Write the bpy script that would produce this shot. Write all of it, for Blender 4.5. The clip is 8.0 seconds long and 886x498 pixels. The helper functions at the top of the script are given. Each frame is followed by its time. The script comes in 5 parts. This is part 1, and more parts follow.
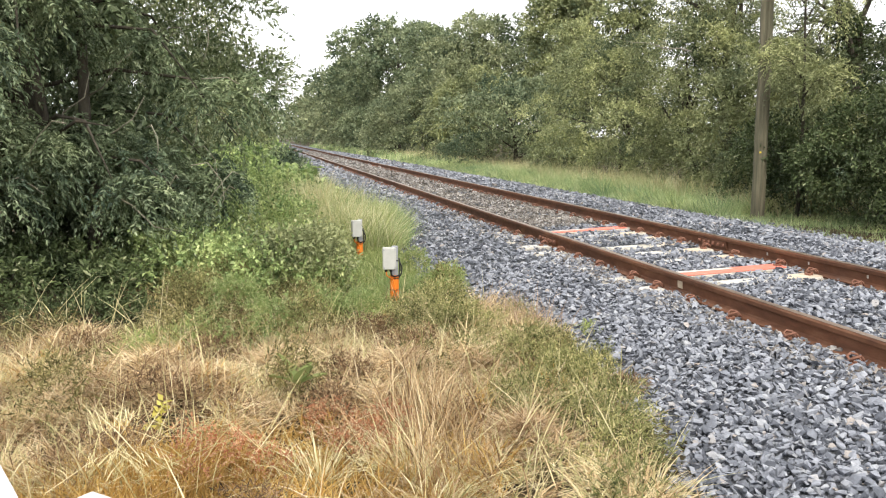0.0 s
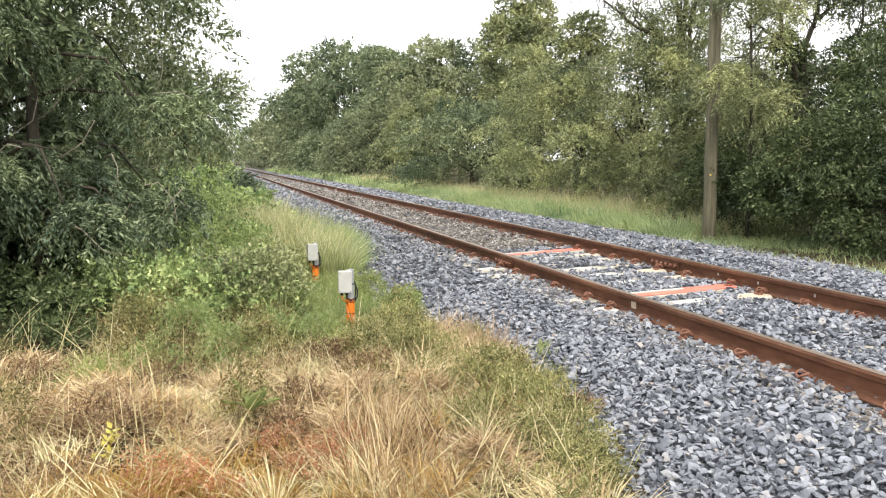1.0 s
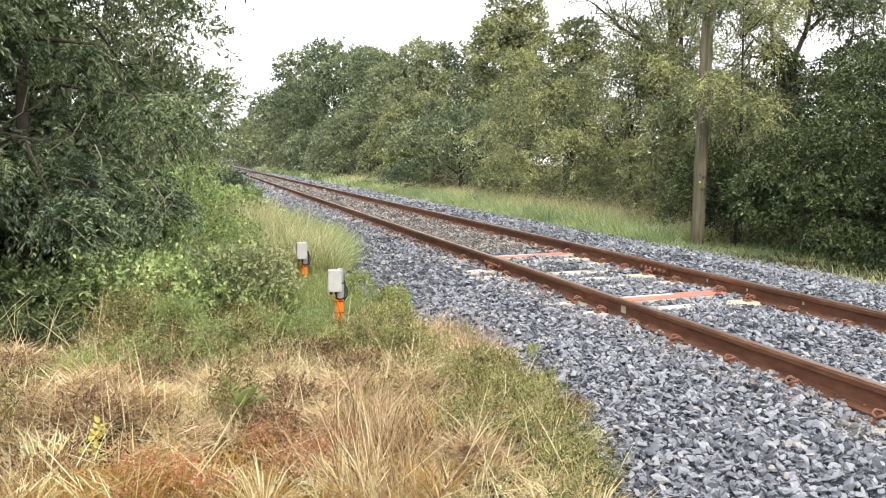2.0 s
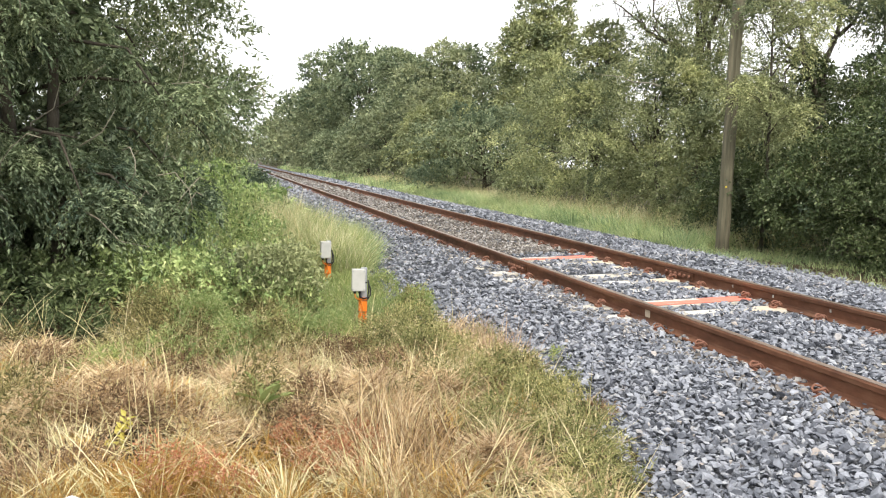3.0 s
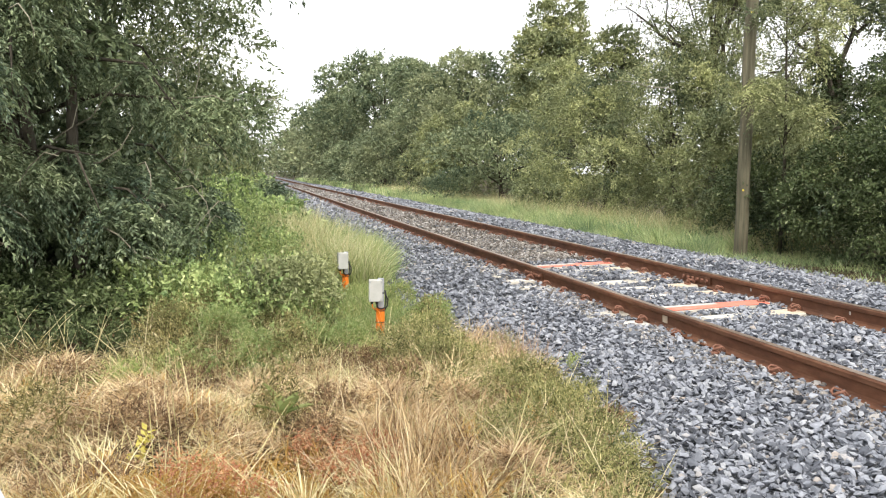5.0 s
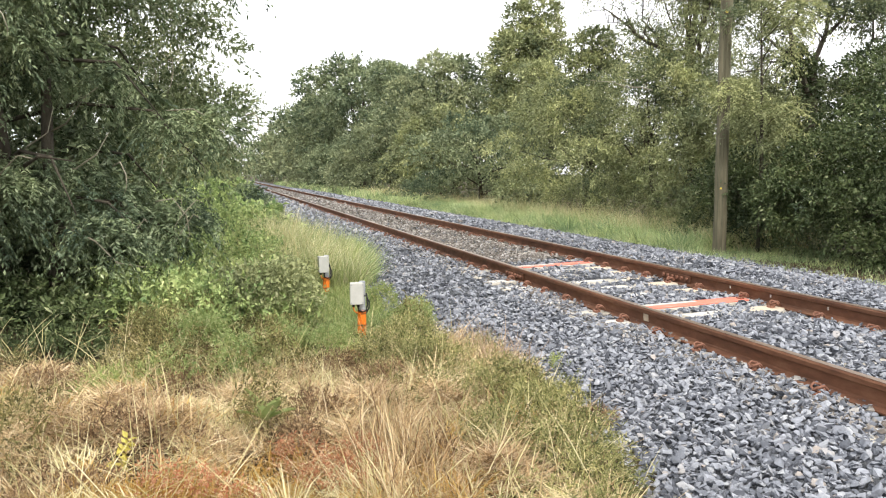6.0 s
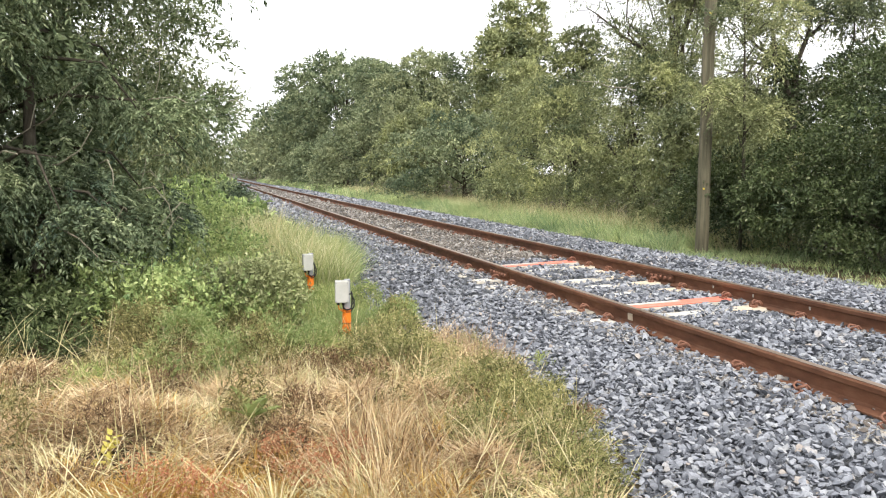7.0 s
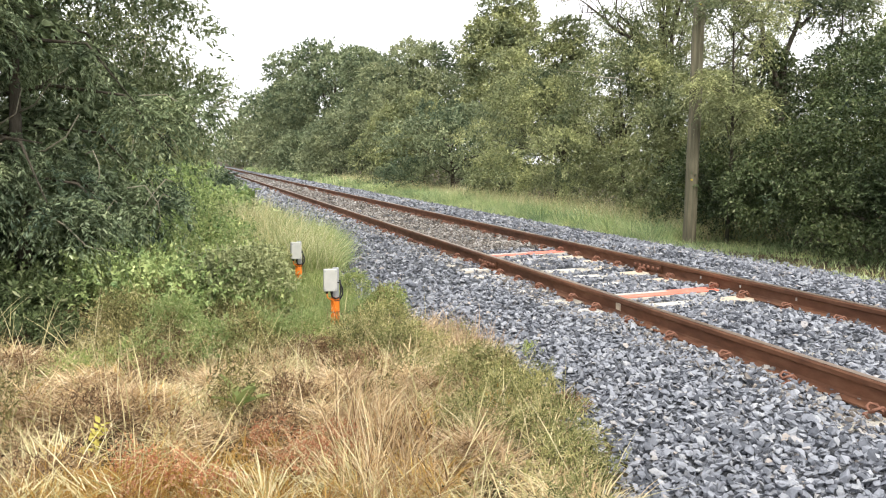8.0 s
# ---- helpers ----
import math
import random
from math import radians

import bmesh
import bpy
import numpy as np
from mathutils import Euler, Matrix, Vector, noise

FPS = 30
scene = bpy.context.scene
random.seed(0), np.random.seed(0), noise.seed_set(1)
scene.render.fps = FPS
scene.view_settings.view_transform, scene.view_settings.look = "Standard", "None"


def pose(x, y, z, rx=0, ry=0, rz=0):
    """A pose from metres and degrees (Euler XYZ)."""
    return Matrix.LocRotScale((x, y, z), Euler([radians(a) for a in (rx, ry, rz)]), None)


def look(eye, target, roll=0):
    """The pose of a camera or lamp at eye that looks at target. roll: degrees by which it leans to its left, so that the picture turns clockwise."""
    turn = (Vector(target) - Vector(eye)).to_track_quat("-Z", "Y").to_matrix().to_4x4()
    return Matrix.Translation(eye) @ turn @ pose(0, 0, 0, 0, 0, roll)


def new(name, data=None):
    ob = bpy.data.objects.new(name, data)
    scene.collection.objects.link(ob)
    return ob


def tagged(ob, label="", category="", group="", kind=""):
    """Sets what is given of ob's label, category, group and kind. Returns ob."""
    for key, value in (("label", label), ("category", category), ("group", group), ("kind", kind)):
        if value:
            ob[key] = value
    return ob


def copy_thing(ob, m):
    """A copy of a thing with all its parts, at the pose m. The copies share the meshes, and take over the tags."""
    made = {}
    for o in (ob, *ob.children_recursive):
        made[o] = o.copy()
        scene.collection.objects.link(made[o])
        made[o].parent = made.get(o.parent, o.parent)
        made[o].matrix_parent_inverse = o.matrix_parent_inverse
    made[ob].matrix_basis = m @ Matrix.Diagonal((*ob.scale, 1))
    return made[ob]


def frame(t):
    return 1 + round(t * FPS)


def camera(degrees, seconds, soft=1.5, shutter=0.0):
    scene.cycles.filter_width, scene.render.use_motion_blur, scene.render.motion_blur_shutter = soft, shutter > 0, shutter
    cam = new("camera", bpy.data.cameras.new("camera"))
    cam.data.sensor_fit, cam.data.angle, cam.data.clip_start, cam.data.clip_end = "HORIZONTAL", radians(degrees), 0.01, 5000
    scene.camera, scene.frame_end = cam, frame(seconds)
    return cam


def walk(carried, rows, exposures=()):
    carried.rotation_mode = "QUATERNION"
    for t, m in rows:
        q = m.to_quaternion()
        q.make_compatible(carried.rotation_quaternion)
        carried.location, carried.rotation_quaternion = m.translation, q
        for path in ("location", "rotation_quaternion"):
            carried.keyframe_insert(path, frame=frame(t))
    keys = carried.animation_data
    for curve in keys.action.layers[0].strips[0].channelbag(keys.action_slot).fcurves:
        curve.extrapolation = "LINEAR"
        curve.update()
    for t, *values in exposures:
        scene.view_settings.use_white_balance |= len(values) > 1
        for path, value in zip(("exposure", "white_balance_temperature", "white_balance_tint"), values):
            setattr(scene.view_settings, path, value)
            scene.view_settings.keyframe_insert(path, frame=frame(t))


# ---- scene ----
cam = camera(54.2, 8.0, 1.12)
PATH = [
    (0, (0.04, -0.001, 1.567), (0.448, 1.94, 1.311), -0.2),
    (0.5, (0.055, 0.003, 1.564), (0.502, 1.939, 1.337), -0.5),
    (1, (0.051, -0.01, 1.562), (0.557, 1.915, 1.359), -0.3),
    (2.5, (0.006, 0.019, 1.541), (0.53, 1.94, 1.346), 1.4),
    (3, (0.002, 0.012, 1.541), (0.488, 1.943, 1.346), 1.7),
    (3.5, (0.004, 0.001, 1.54), (0.457, 1.939, 1.35), 1.7),
    (4, (0.01, -0.021, 1.546), (0.446, 1.922, 1.362), 1.3),
    (5.5, (0.015, -0.017, 1.55), (0.477, 1.922, 1.376), -0.0),
    (6, (0.014, -0.012, 1.546), (0.503, 1.92, 1.375), -0.2),
    (6.5, (-0.001, -0.013, 1.549), (0.513, 1.912, 1.38), 0.0),
    (7, (-0.01, -0.012, 1.545), (0.517, 1.909, 1.371), 0.2),
    (7.5, (-0.015, -0.008, 1.541), (0.533, 1.907, 1.357), 0.4),
    (8, (-0.021, -0.006, 1.541), (0.533, 1.905, 1.343), 0.6),
]
walk(cam, [(t, look(eye, target, roll)) for t, eye, target, roll in PATH], [(0, 0.95), (0.5, 0.97), (1, 1.0), (8, 1.0)])

# ---- light: a bright overcast evening sky, with a soft low sun behind thin cloud ----
world = bpy.data.worlds.new("overcast")
scene.world = world
world.use_nodes = True
wn, wl = world.node_tree.nodes, world.node_tree.links
sky = wn.new("ShaderNodeTexSky")
sky.sky_type, sky.sun_disc = "NISHITA", False
sky.sun_elevation, sky.sun_rotation = radians(42), radians(197)
sky.dust_density = 4.0
veil = wn.new("ShaderNodeHueSaturation")
veil.inputs["Saturation"].default_value = 0.10
cloud = wn.new("ShaderNodeMix")
cloud.data_type = "RGBA"
cloud.inputs["Factor"].default_value = 0.72
cloud.inputs["B"].default_value = (9.6, 9.75, 9.9, 1)
wl.new(sky.outputs[0], veil.inputs["Color"])
wl.new(veil.outputs[0], cloud.inputs["A"])
wl.new(cloud.outputs["Result"], wn["Background"].inputs["Color"])
wn["Background"].inputs["Strength"].default_value = 0.11
sun_data = bpy.data.lights.new("sun", "SUN")
sun_data.energy, sun_data.angle, sun_data.color = 1.3, radians(14), (1.0, 0.94, 0.84)
sun = new("sun", sun_data)
sun.matrix_world = look((0, -18, 20), (0, 0, 0))
scene.view_settings.exposure = 1.0


# ---- materials ----
def material(name, rough=0.8, metal=0.0, spec=0.3):
    m = bpy.data.materials.new(name)
    m.use_nodes = True
    b = m.node_tree.nodes["Principled BSDF"]
    b.inputs["Roughness"].default_value = rough
    b.inputs["Metallic"].default_value = metal
    b.inputs["Specular IOR Level"].default_value = spec
    return m, m.node_tree.nodes, m.node_tree.links, b


def ramp(nodes, stops):
    r = nodes.new("ShaderNodeValToRGB")
    e = r.color_ramp.elements
    while len(e) < len(stops):
        e.new(0.5)
    for k, (p, c) in zip(e, stops):
        k.position, k.color = p, (*c, 1)
    return r


def noise_node(nodes, links, scale, detail=4, rough=0.6, coords=None):
    n = nodes.new("ShaderNodeTexNoise")
    n.inputs["Scale"].default_value, n.inputs["Detail"].default_value = scale, detail
    n.inputs["Roughness"].default_value = rough
    if coords is not None:
        links.new(coords, n.inputs["Vector"])
    return n


def mixed(nodes, links, a, b, factor, mode="MIX"):
    m = nodes.new("ShaderNodeMix")
    m.data_type, m.blend_type = "RGBA", mode
    for s, v in (("Factor", factor), ("A", a), ("B", b)):
        if isinstance(v, (int, float)):
            m.inputs[s].default_value = v
        elif isinstance(v, tuple):
            m.inputs[s].default_value = (*v, 1)
        else:
            links.new(v, m.inputs[s])
    return m.outputs["Result"]


def bumped(nodes, links, b, height, strength, distance):
    n = nodes.new("ShaderNodeBump")
    n.inputs["Strength"].default_value, n.inputs["Distance"].default_value = strength, distance
    links.new(height, n.inputs["Height"])
    links.new(n.outputs[0], b.inputs["Normal"])


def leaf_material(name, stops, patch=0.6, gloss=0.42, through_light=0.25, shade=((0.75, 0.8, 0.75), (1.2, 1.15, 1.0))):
    """Leaves: a colour for each leaf out of the ramp, drifting in clumps from dark to bright; some light passes
    through.
    """
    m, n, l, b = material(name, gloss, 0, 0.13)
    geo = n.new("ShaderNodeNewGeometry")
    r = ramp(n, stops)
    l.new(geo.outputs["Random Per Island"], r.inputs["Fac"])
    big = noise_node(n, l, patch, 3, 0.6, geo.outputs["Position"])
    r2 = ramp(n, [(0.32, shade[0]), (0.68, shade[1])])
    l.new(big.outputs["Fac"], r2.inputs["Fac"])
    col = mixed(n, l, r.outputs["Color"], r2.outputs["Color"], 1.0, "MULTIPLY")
    l.new(col, b.inputs["Base Color"])
    t = n.new("ShaderNodeBsdfTranslucent")
    l.new(col, t.inputs["Color"])
    mx = n.new("ShaderNodeMixShader")
    mx.inputs[0].default_value = through_light
    l.new(b.outputs[0], mx.inputs[1])
    l.new(t.outputs[0], mx.inputs[2])
    l.new(mx.outputs[0], n["Material Output"].inputs["Surface"])
    return m


def rough_material(name, stops, scale, rough=0.85, bump=0.4, dist=0.02, second=None, metal=0.0, stretch=None):
    """A worn surface: two scales of noise in the colour, and fine relief."""
    m, n, l, b = material(name, rough, metal)
    tex = n.new("ShaderNodeTexCoord")
    co = tex.outputs["Object"]
    if stretch:
        mp = n.new("ShaderNodeMapping")
        mp.inputs["Scale"].default_value = stretch
        l.new(co, mp.inputs["Vector"])
        co = mp.outputs[0]
    a = noise_node(n, l, scale, 6, 0.65, co)
    r = ramp(n, stops)
    l.new(a.outputs["Fac"], r.inputs["Fac"])
    col = r.outputs["Color"]
    if second:
        s = noise_node(n, l, scale * 0.13, 4, 0.6, co)
        r2 = ramp(n, [(0.35, second[0]), (0.65, second[1])])
        l.new(s.outputs["Fac"], r2.inputs["Fac"])
        col = mixed(n, l, col, r2.outputs["Color"], 1.0, "MULTIPLY")
    l.new(col, b.inputs["Base Color"])
    f = noise_node(n, l, scale * 4, 5, 0.7, co)
    bumped(n, l, b, f.outputs["Fac"], bump, dist)
    return m


def island_material(name, stops, scale, rough=0.8, bump=0.3, dist=0.01, objects=False, patch=None):
    """Loose pieces: a colour for each piece, with fine grain."""
    m, n, l, b = material(name, rough)
    if objects:
        v = n.new("ShaderNodeObjectInfo").outputs["Random"]
    else:
        v = n.new("ShaderNodeNewGeometry").outputs["Random Per Island"]
    r = ramp(n, stops)
    l.new(v, r.inputs["Fac"])
    pos = n.new("ShaderNodeNewGeometry").outputs["Position"]
    a = noise_node(n, l, scale, 5, 0.65, pos)
    r2 = ramp(n, [(0.3, (0.72, 0.72, 0.72)), (0.7, (1.2, 1.2, 1.2))])
    l.new(a.outputs["Fac"], r2.inputs["Fac"])
    col = mixed(n, l, r.outputs["Color"], r2.outputs["Color"], 1.0, "MULTIPLY")
    if patch:
        p = noise_node(n, l, patch[0], 3, 0.6, pos)
        r3 = ramp(n, [(0.36, patch[1]), (0.64, patch[2])])
        l.new(p.outputs["Fac"], r3.inputs["Fac"])
        col = mixed(n, l, col, r3.outputs["Color"], 1.0, "MULTIPLY")
    l.new(col, b.inputs["Base Color"])
    bumped(n, l, b, a.outputs["Fac"], bump, dist)
    return m


M_SOIL = rough_material("soil_and_litter", [(0.3, (0.022, 0.017, 0.01)), (0.5, (0.05, 0.038, 0.021)), (0.7, (0.13, 0.096, 0.052))], 9, 0.95, 0.8, 0.03,
                        ((0.7, 0.85, 0.6), (1.2, 1.05, 0.85)))
STONE = [(0.0, (0.085, 0.091, 0.108)), (0.35, (0.205, 0.216, 0.246)), (0.75, (0.305, 0.316, 0.352)), (0.95, (0.375, 0.383, 0.405)), (1.0, (0.36, 0.31, 0.27))]
M_STONE = island_material("crushed_stone", STONE, 40, 0.75, 0.4, 0.006)
M_STONE_ONE = island_material("crushed_stone_single", STONE, 40, 0.75, 0.4, 0.006, True)
M_STONE_OLD = island_material("old_stained_stone", [(0.0, (0.13, 0.11, 0.095)), (0.4, (0.22, 0.195, 0.17)), (0.8, (0.32, 0.295, 0.27)), (1.0, (0.42, 0.40, 0.38))], 40, 0.8, 0.4, 0.006)
M_BED = rough_material("stone_bed", [(0.3, (0.04, 0.043, 0.05)), (0.5, (0.13, 0.137, 0.152)), (0.68, (0.28, 0.29, 0.31))], 26, 0.9, 1.0, 0.05)
M_RUST = rough_material("rusty_rail", [(0.3, (0.095, 0.042, 0.024)), (0.5, (0.15, 0.066, 0.036)), (0.7, (0.20, 0.10, 0.058))], 14, 0.8, 0.25, 0.004,
                        ((0.75, 0.75, 0.78), (1.15, 1.1, 1.05)), stretch=(1, 0.35, 1))
M_RUNNING = rough_material("worn_rail_top", [(0.3, (0.21, 0.145, 0.105)), (0.7, (0.33, 0.245, 0.19))], 9, 0.36, 0.1, 0.002, ((0.8, 0.8, 0.8), (1.2, 1.2, 1.2)), 0.6, (1, 0.1, 1))
M_CLIP = rough_material("rusty_clip", [(0.3, (0.16, 0.068, 0.043)), (0.7, (0.28, 0.135, 0.09))], 30, 0.75, 0.3, 0.002)
M_CONCRETE = rough_material("dusty_concrete", [(0.3, (0.34, 0.32, 0.28)), (0.7, (0.55, 0.52, 0.46))], 18, 0.9, 0.4, 0.006, ((0.75, 0.72, 0.68), (1.1, 1.08, 1.05)))
M_ORANGE = rough_material("worn_orange_paint", [(0.28, (0.72, 0.46, 0.38)), (0.42, (0.74, 0.22, 0.15)), (0.75, (0.78, 0.17, 0.11))], 7, 0.65, 0.3, 0.004, ((0.9, 0.9, 0.9), (1.06, 1.1, 1.15)))
M_WHITEPAINT = rough_material("chalky_white_paint", [(0.32, (0.36, 0.32, 0.28)), (0.5, (0.56, 0.53, 0.48)), (0.7, (0.68, 0.67, 0.64))], 16, 0.8, 0.4, 0.004)
M_CREAM = rough_material("cream_paint", [(0.3, (0.46, 0.35, 0.25)), (0.6, (0.62, 0.52, 0.40))], 16, 0.8, 0.4, 0.004)
M_GREYBOX = rough_material("grey_plastic", [(0.3, (0.44, 0.435, 0.405)), (0.7, (0.54, 0.53, 0.50))], 10, 0.55, 0.1, 0.002, ((0.88, 0.88, 0.86), (1.04, 1.04, 1.04)))
M_GREYPIPE = rough_material("grey_pipe", [(0.3, (0.27, 0.28, 0.29)), (0.7, (0.38, 0.39, 0.40))], 12, 0.5, 0.1, 0.002)
M_SLEEVE = rough_material("orange_plastic", [(0.3, (0.80, 0.19, 0.02)), (0.7, (0.93, 0.26, 0.03))], 10, 0.45, 0.1, 0.002, ((0.85, 0.85, 0.85), (1.05, 1.05, 1.05)))
M_BLACK = rough_material("black_cable", [(0.3, (0.015, 0.015, 0.016)), (0.7, (0.03, 0.03, 0.03))], 20, 0.5, 0.1, 0.001)
M_POLE = rough_material("weathered_pole", [(0.3, (0.07, 0.063, 0.044)), (0.5, (0.148, 0.134, 0.096)), (0.7, (0.235, 0.212, 0.152))], 16, 0.9, 0.6, 0.01, ((0.8, 0.82, 0.75), (1.1, 1.08, 1.0)), stretch=(1, 1, 0.07))
M_YELLOW = rough_material("yellow_tag", [(0.3, (0.70, 0.52, 0.05)), (0.7, (0.82, 0.66, 0.12))], 10, 0.6, 0.1, 0.001)
M_BARK = rough_material("bark", [(0.3, (0.035, 0.029, 0.021)), (0.7, (0.11, 0.094, 0.07))], 10, 0.95, 0.9, 0.02, stretch=(1, 1, 0.3))
M_TWIG = rough_material("dry_twig", [(0.3, (0.20, 0.18, 0.13)), (0.7, (0.36, 0.33, 0.25))], 10, 0.9, 0.5, 0.005)
M_GATE = rough_material("white_gate_paint", [(0.3, (0.50, 0.51, 0.54)), (0.7, (0.58, 0.59, 0.62))], 8, 0.45, 0.1, 0.002)

# dark hollows and lit tops of foliage, painted as random clumps in leaf colour
FOLIAGE_SHADE_TINT = ((0.34, 0.40, 0.42), (1.55, 1.46, 1.25))
L_WILLOW = leaf_material("grey_green_leaf", [(0, (0.075, 0.105, 0.06)), (0.5, (0.172, 0.222, 0.134)), (0.85, (0.285, 0.345, 0.224)), (1, (0.38, 0.435, 0.31))], 1.5, 0.55, 0.14, FOLIAGE_SHADE_TINT)
L_SAGE = leaf_material("pale_sage_leaf", [(0, (0.12, 0.15, 0.08)), (0.5, (0.22, 0.26, 0.145)), (0.85, (0.33, 0.365, 0.225)), (1, (0.50, 0.52, 0.39))], 1.1, 0.6, 0.28, ((0.62, 0.68, 0.62), (1.25, 1.2, 1.1)))
L_HEDGE = leaf_material("hedge_leaf", [(0, (0.115, 0.136, 0.073)), (0.5, (0.212, 0.24, 0.13)), (0.92, (0.305, 0.33, 0.185)), (1, (0.34, 0.36, 0.20))], 0.7, 0.6, 0.22, FOLIAGE_SHADE_TINT)
# distance haze painted into the leaf: paler, greyer and lower in contrast
L_FAR_HAZE = leaf_material("hazed_far_leaf", [(0, (0.165, 0.19, 0.118)), (0.5, (0.265, 0.295, 0.178)), (0.92, (0.35, 0.375, 0.232)), (1, (0.37, 0.39, 0.24))], 0.45, 0.65, 0.26, ((0.45, 0.53, 0.52), (1.42, 1.36, 1.25)))
# bluish green of back trees; its darker tone paints shade between overlapping shrubs
L_DEEP = leaf_material("deep_green_shade_leaf", [(0, (0.125, 0.156, 0.096)), (0.5, (0.215, 0.258, 0.157)), (0.92, (0.31, 0.35, 0.22)), (1, (0.42, 0.45, 0.31))], 0.5, 0.6, 0.26, ((0.42, 0.5, 0.5), (1.5, 1.42, 1.3)))
L_LIGHT = leaf_material("light_hedge_leaf", [(0, (0.17, 0.195, 0.102)), (0.5, (0.305, 0.338, 0.185)), (0.92, (0.395, 0.42, 0.245)), (1, (0.45, 0.47, 0.30))], 0.8, 0.6, 0.25, FOLIAGE_SHADE_TINT)
# dark hedge leaf; its colour also stands in for shade under plants
L_DARK = leaf_material("dark_glossy_shade_leaf", [(0, (0.045, 0.064, 0.03)), (0.6, (0.09, 0.122, 0.057)), (0.93, (0.15, 0.184, 0.095)), (1, (0.29, 0.31, 0.21))], 0.8, 0.36, 0.12, FOLIAGE_SHADE_TINT)
L_BRAMBLE = leaf_material("bramble_leaf", [(0, (0.13, 0.19, 0.075)), (0.35, (0.31, 0.40, 0.175)), (0.8, (0.46, 0.55, 0.275)), (1, (0.54, 0.61, 0.34))], 2.6, 0.5, 0.3, ((0.45, 0.55, 0.48), (1.4, 1.3, 1.12)))
L_GRASS = leaf_material("green_grass_blade", [(0, (0.18, 0.25, 0.095)), (0.5, (0.33, 0.40, 0.17)), (0.9, (0.46, 0.50, 0.25)), (1, (0.62, 0.58, 0.36))], 1.2, 0.6, 0.35, ((0.72, 0.8, 0.75), (1.25, 1.15, 1.0)))
L_VERGE = leaf_material("verge_grass_blade", [(0, (0.21, 0.29, 0.135)), (0.5, (0.41, 0.50, 0.25)), (0.88, (0.58, 0.63, 0.37)), (1, (0.64, 0.60, 0.40))], 1.3, 0.6, 0.3, ((0.5, 0.62, 0.6), (1.4, 1.3, 1.15)))
L_STRAW = leaf_material("dry_straw", [(0, (0.17, 0.105, 0.06)), (0.3, (0.54, 0.395, 0.22)), (0.7, (0.79, 0.63, 0.395)), (1, (0.88, 0.77, 0.56))], 2.3, 0.6, 0.16, ((0.50, 0.42, 0.36), (1.14, 1.13, 1.1)))
L_PALE = leaf_material("pale_seed_grass", [(0, (0.38, 0.37, 0.18)), (0.3, (0.58, 0.52, 0.29)), (0.7, (0.75, 0.66, 0.42)), (1, (0.86, 0.79, 0.56))], 1.6, 0.6, 0.26, ((0.78, 0.78, 0.68), (1.14, 1.12, 1.08)))
L_SEEDGRASS = leaf_material("seeding_grass_blade", [(0, (0.34, 0.37, 0.18)), (0.35, (0.60, 0.59, 0.34)), (0.75, (0.79, 0.74, 0.49)), (1, (0.88, 0.83, 0.62))], 1.9, 0.6, 0.3, ((0.7, 0.74, 0.66), (1.16, 1.14, 1.1)))
L_OLIVE = leaf_material("olive_weed", [(0, (0.07, 0.066, 0.03)), (0.4, (0.19, 0.178, 0.08)), (0.85, (0.36, 0.335, 0.165)), (1, (0.62, 0.54, 0.32))], 2.6, 0.65, 0.18, ((0.42, 0.44, 0.36), (1.35, 1.26, 1.14)))
L_FEATHER = leaf_material("feathery_weed", [(0, (0.08, 0.094, 0.038)), (0.4, (0.26, 0.275, 0.12)), (0.85, (0.46, 0.45, 0.23)), (1, (0.68, 0.61, 0.38))], 2.8, 0.65, 0.2, ((0.55, 0.58, 0.5), (1.28, 1.2, 1.08)))
L_BROWN = leaf_material("brown_dead_weed", [(0, (0.085, 0.056, 0.034)), (0.5, (0.20, 0.132, 0.08)), (1, (0.42, 0.30, 0.18))], 2.4, 0.8, 0.12, ((0.6, 0.58, 0.55), (1.3, 1.25, 1.2)))
L_SEED = leaf_material("pink_seed_heads", [(0, (0.36, 0.24, 0.18)), (0.6, (0.52, 0.37, 0.29)), (1, (0.66, 0.52, 0.42))], 1.5, 0.7, 0.3)
L_RED = leaf_material("red_sorrel", [(0, (0.34, 0.13, 0.075)), (0.6, (0.50, 0.25, 0.16)), (1, (0.66, 0.45, 0.30))], 1.5, 0.7, 0.3)
L_YELLOW = leaf_material("yellowing_leaf", [(0, (0.42, 0.38, 0.10)), (1, (0.62, 0.58, 0.20))], 1.5, 0.6, 0.3)
L_GOLD = leaf_material("golden_grass", [(0, (0.36, 0.20, 0.06)), (0.5, (0.58, 0.38, 0.12)), (1, (0.72, 0.54, 0.22))], 2.3, 0.6, 0.3, ((0.6, 0.55, 0.5), (1.15, 1.12, 1.05)))


# ---- building helpers ----
def np_mesh(name, verts, faces, mat, smooth=False):
    """A mesh from an array of points and an array of faces with equally many corners."""
    me = bpy.data.meshes.new(name)
    verts, faces = np.asarray(verts, np.float32), np.asarray(faces, np.int32)
    k = faces.shape[1]
    me.vertices.add(len(verts))
    me.vertices.foreach_set("co", verts.ravel())
    me.loops.add(faces.size)
    me.loops.foreach_set("vertex_index", faces.ravel())
    me.polygons.add(len(faces))
    me.polygons.foreach_set("loop_start", np.arange(0, faces.size, k, dtype=np.int32))
    me.polygons.foreach_set("loop_total", np.full(len(faces), k, np.int32))
    me.polygons.foreach_set("use_smooth", np.full(len(faces), smooth))
    me.materials.append(mat)
    me.update(calc_edges=True)
    return me


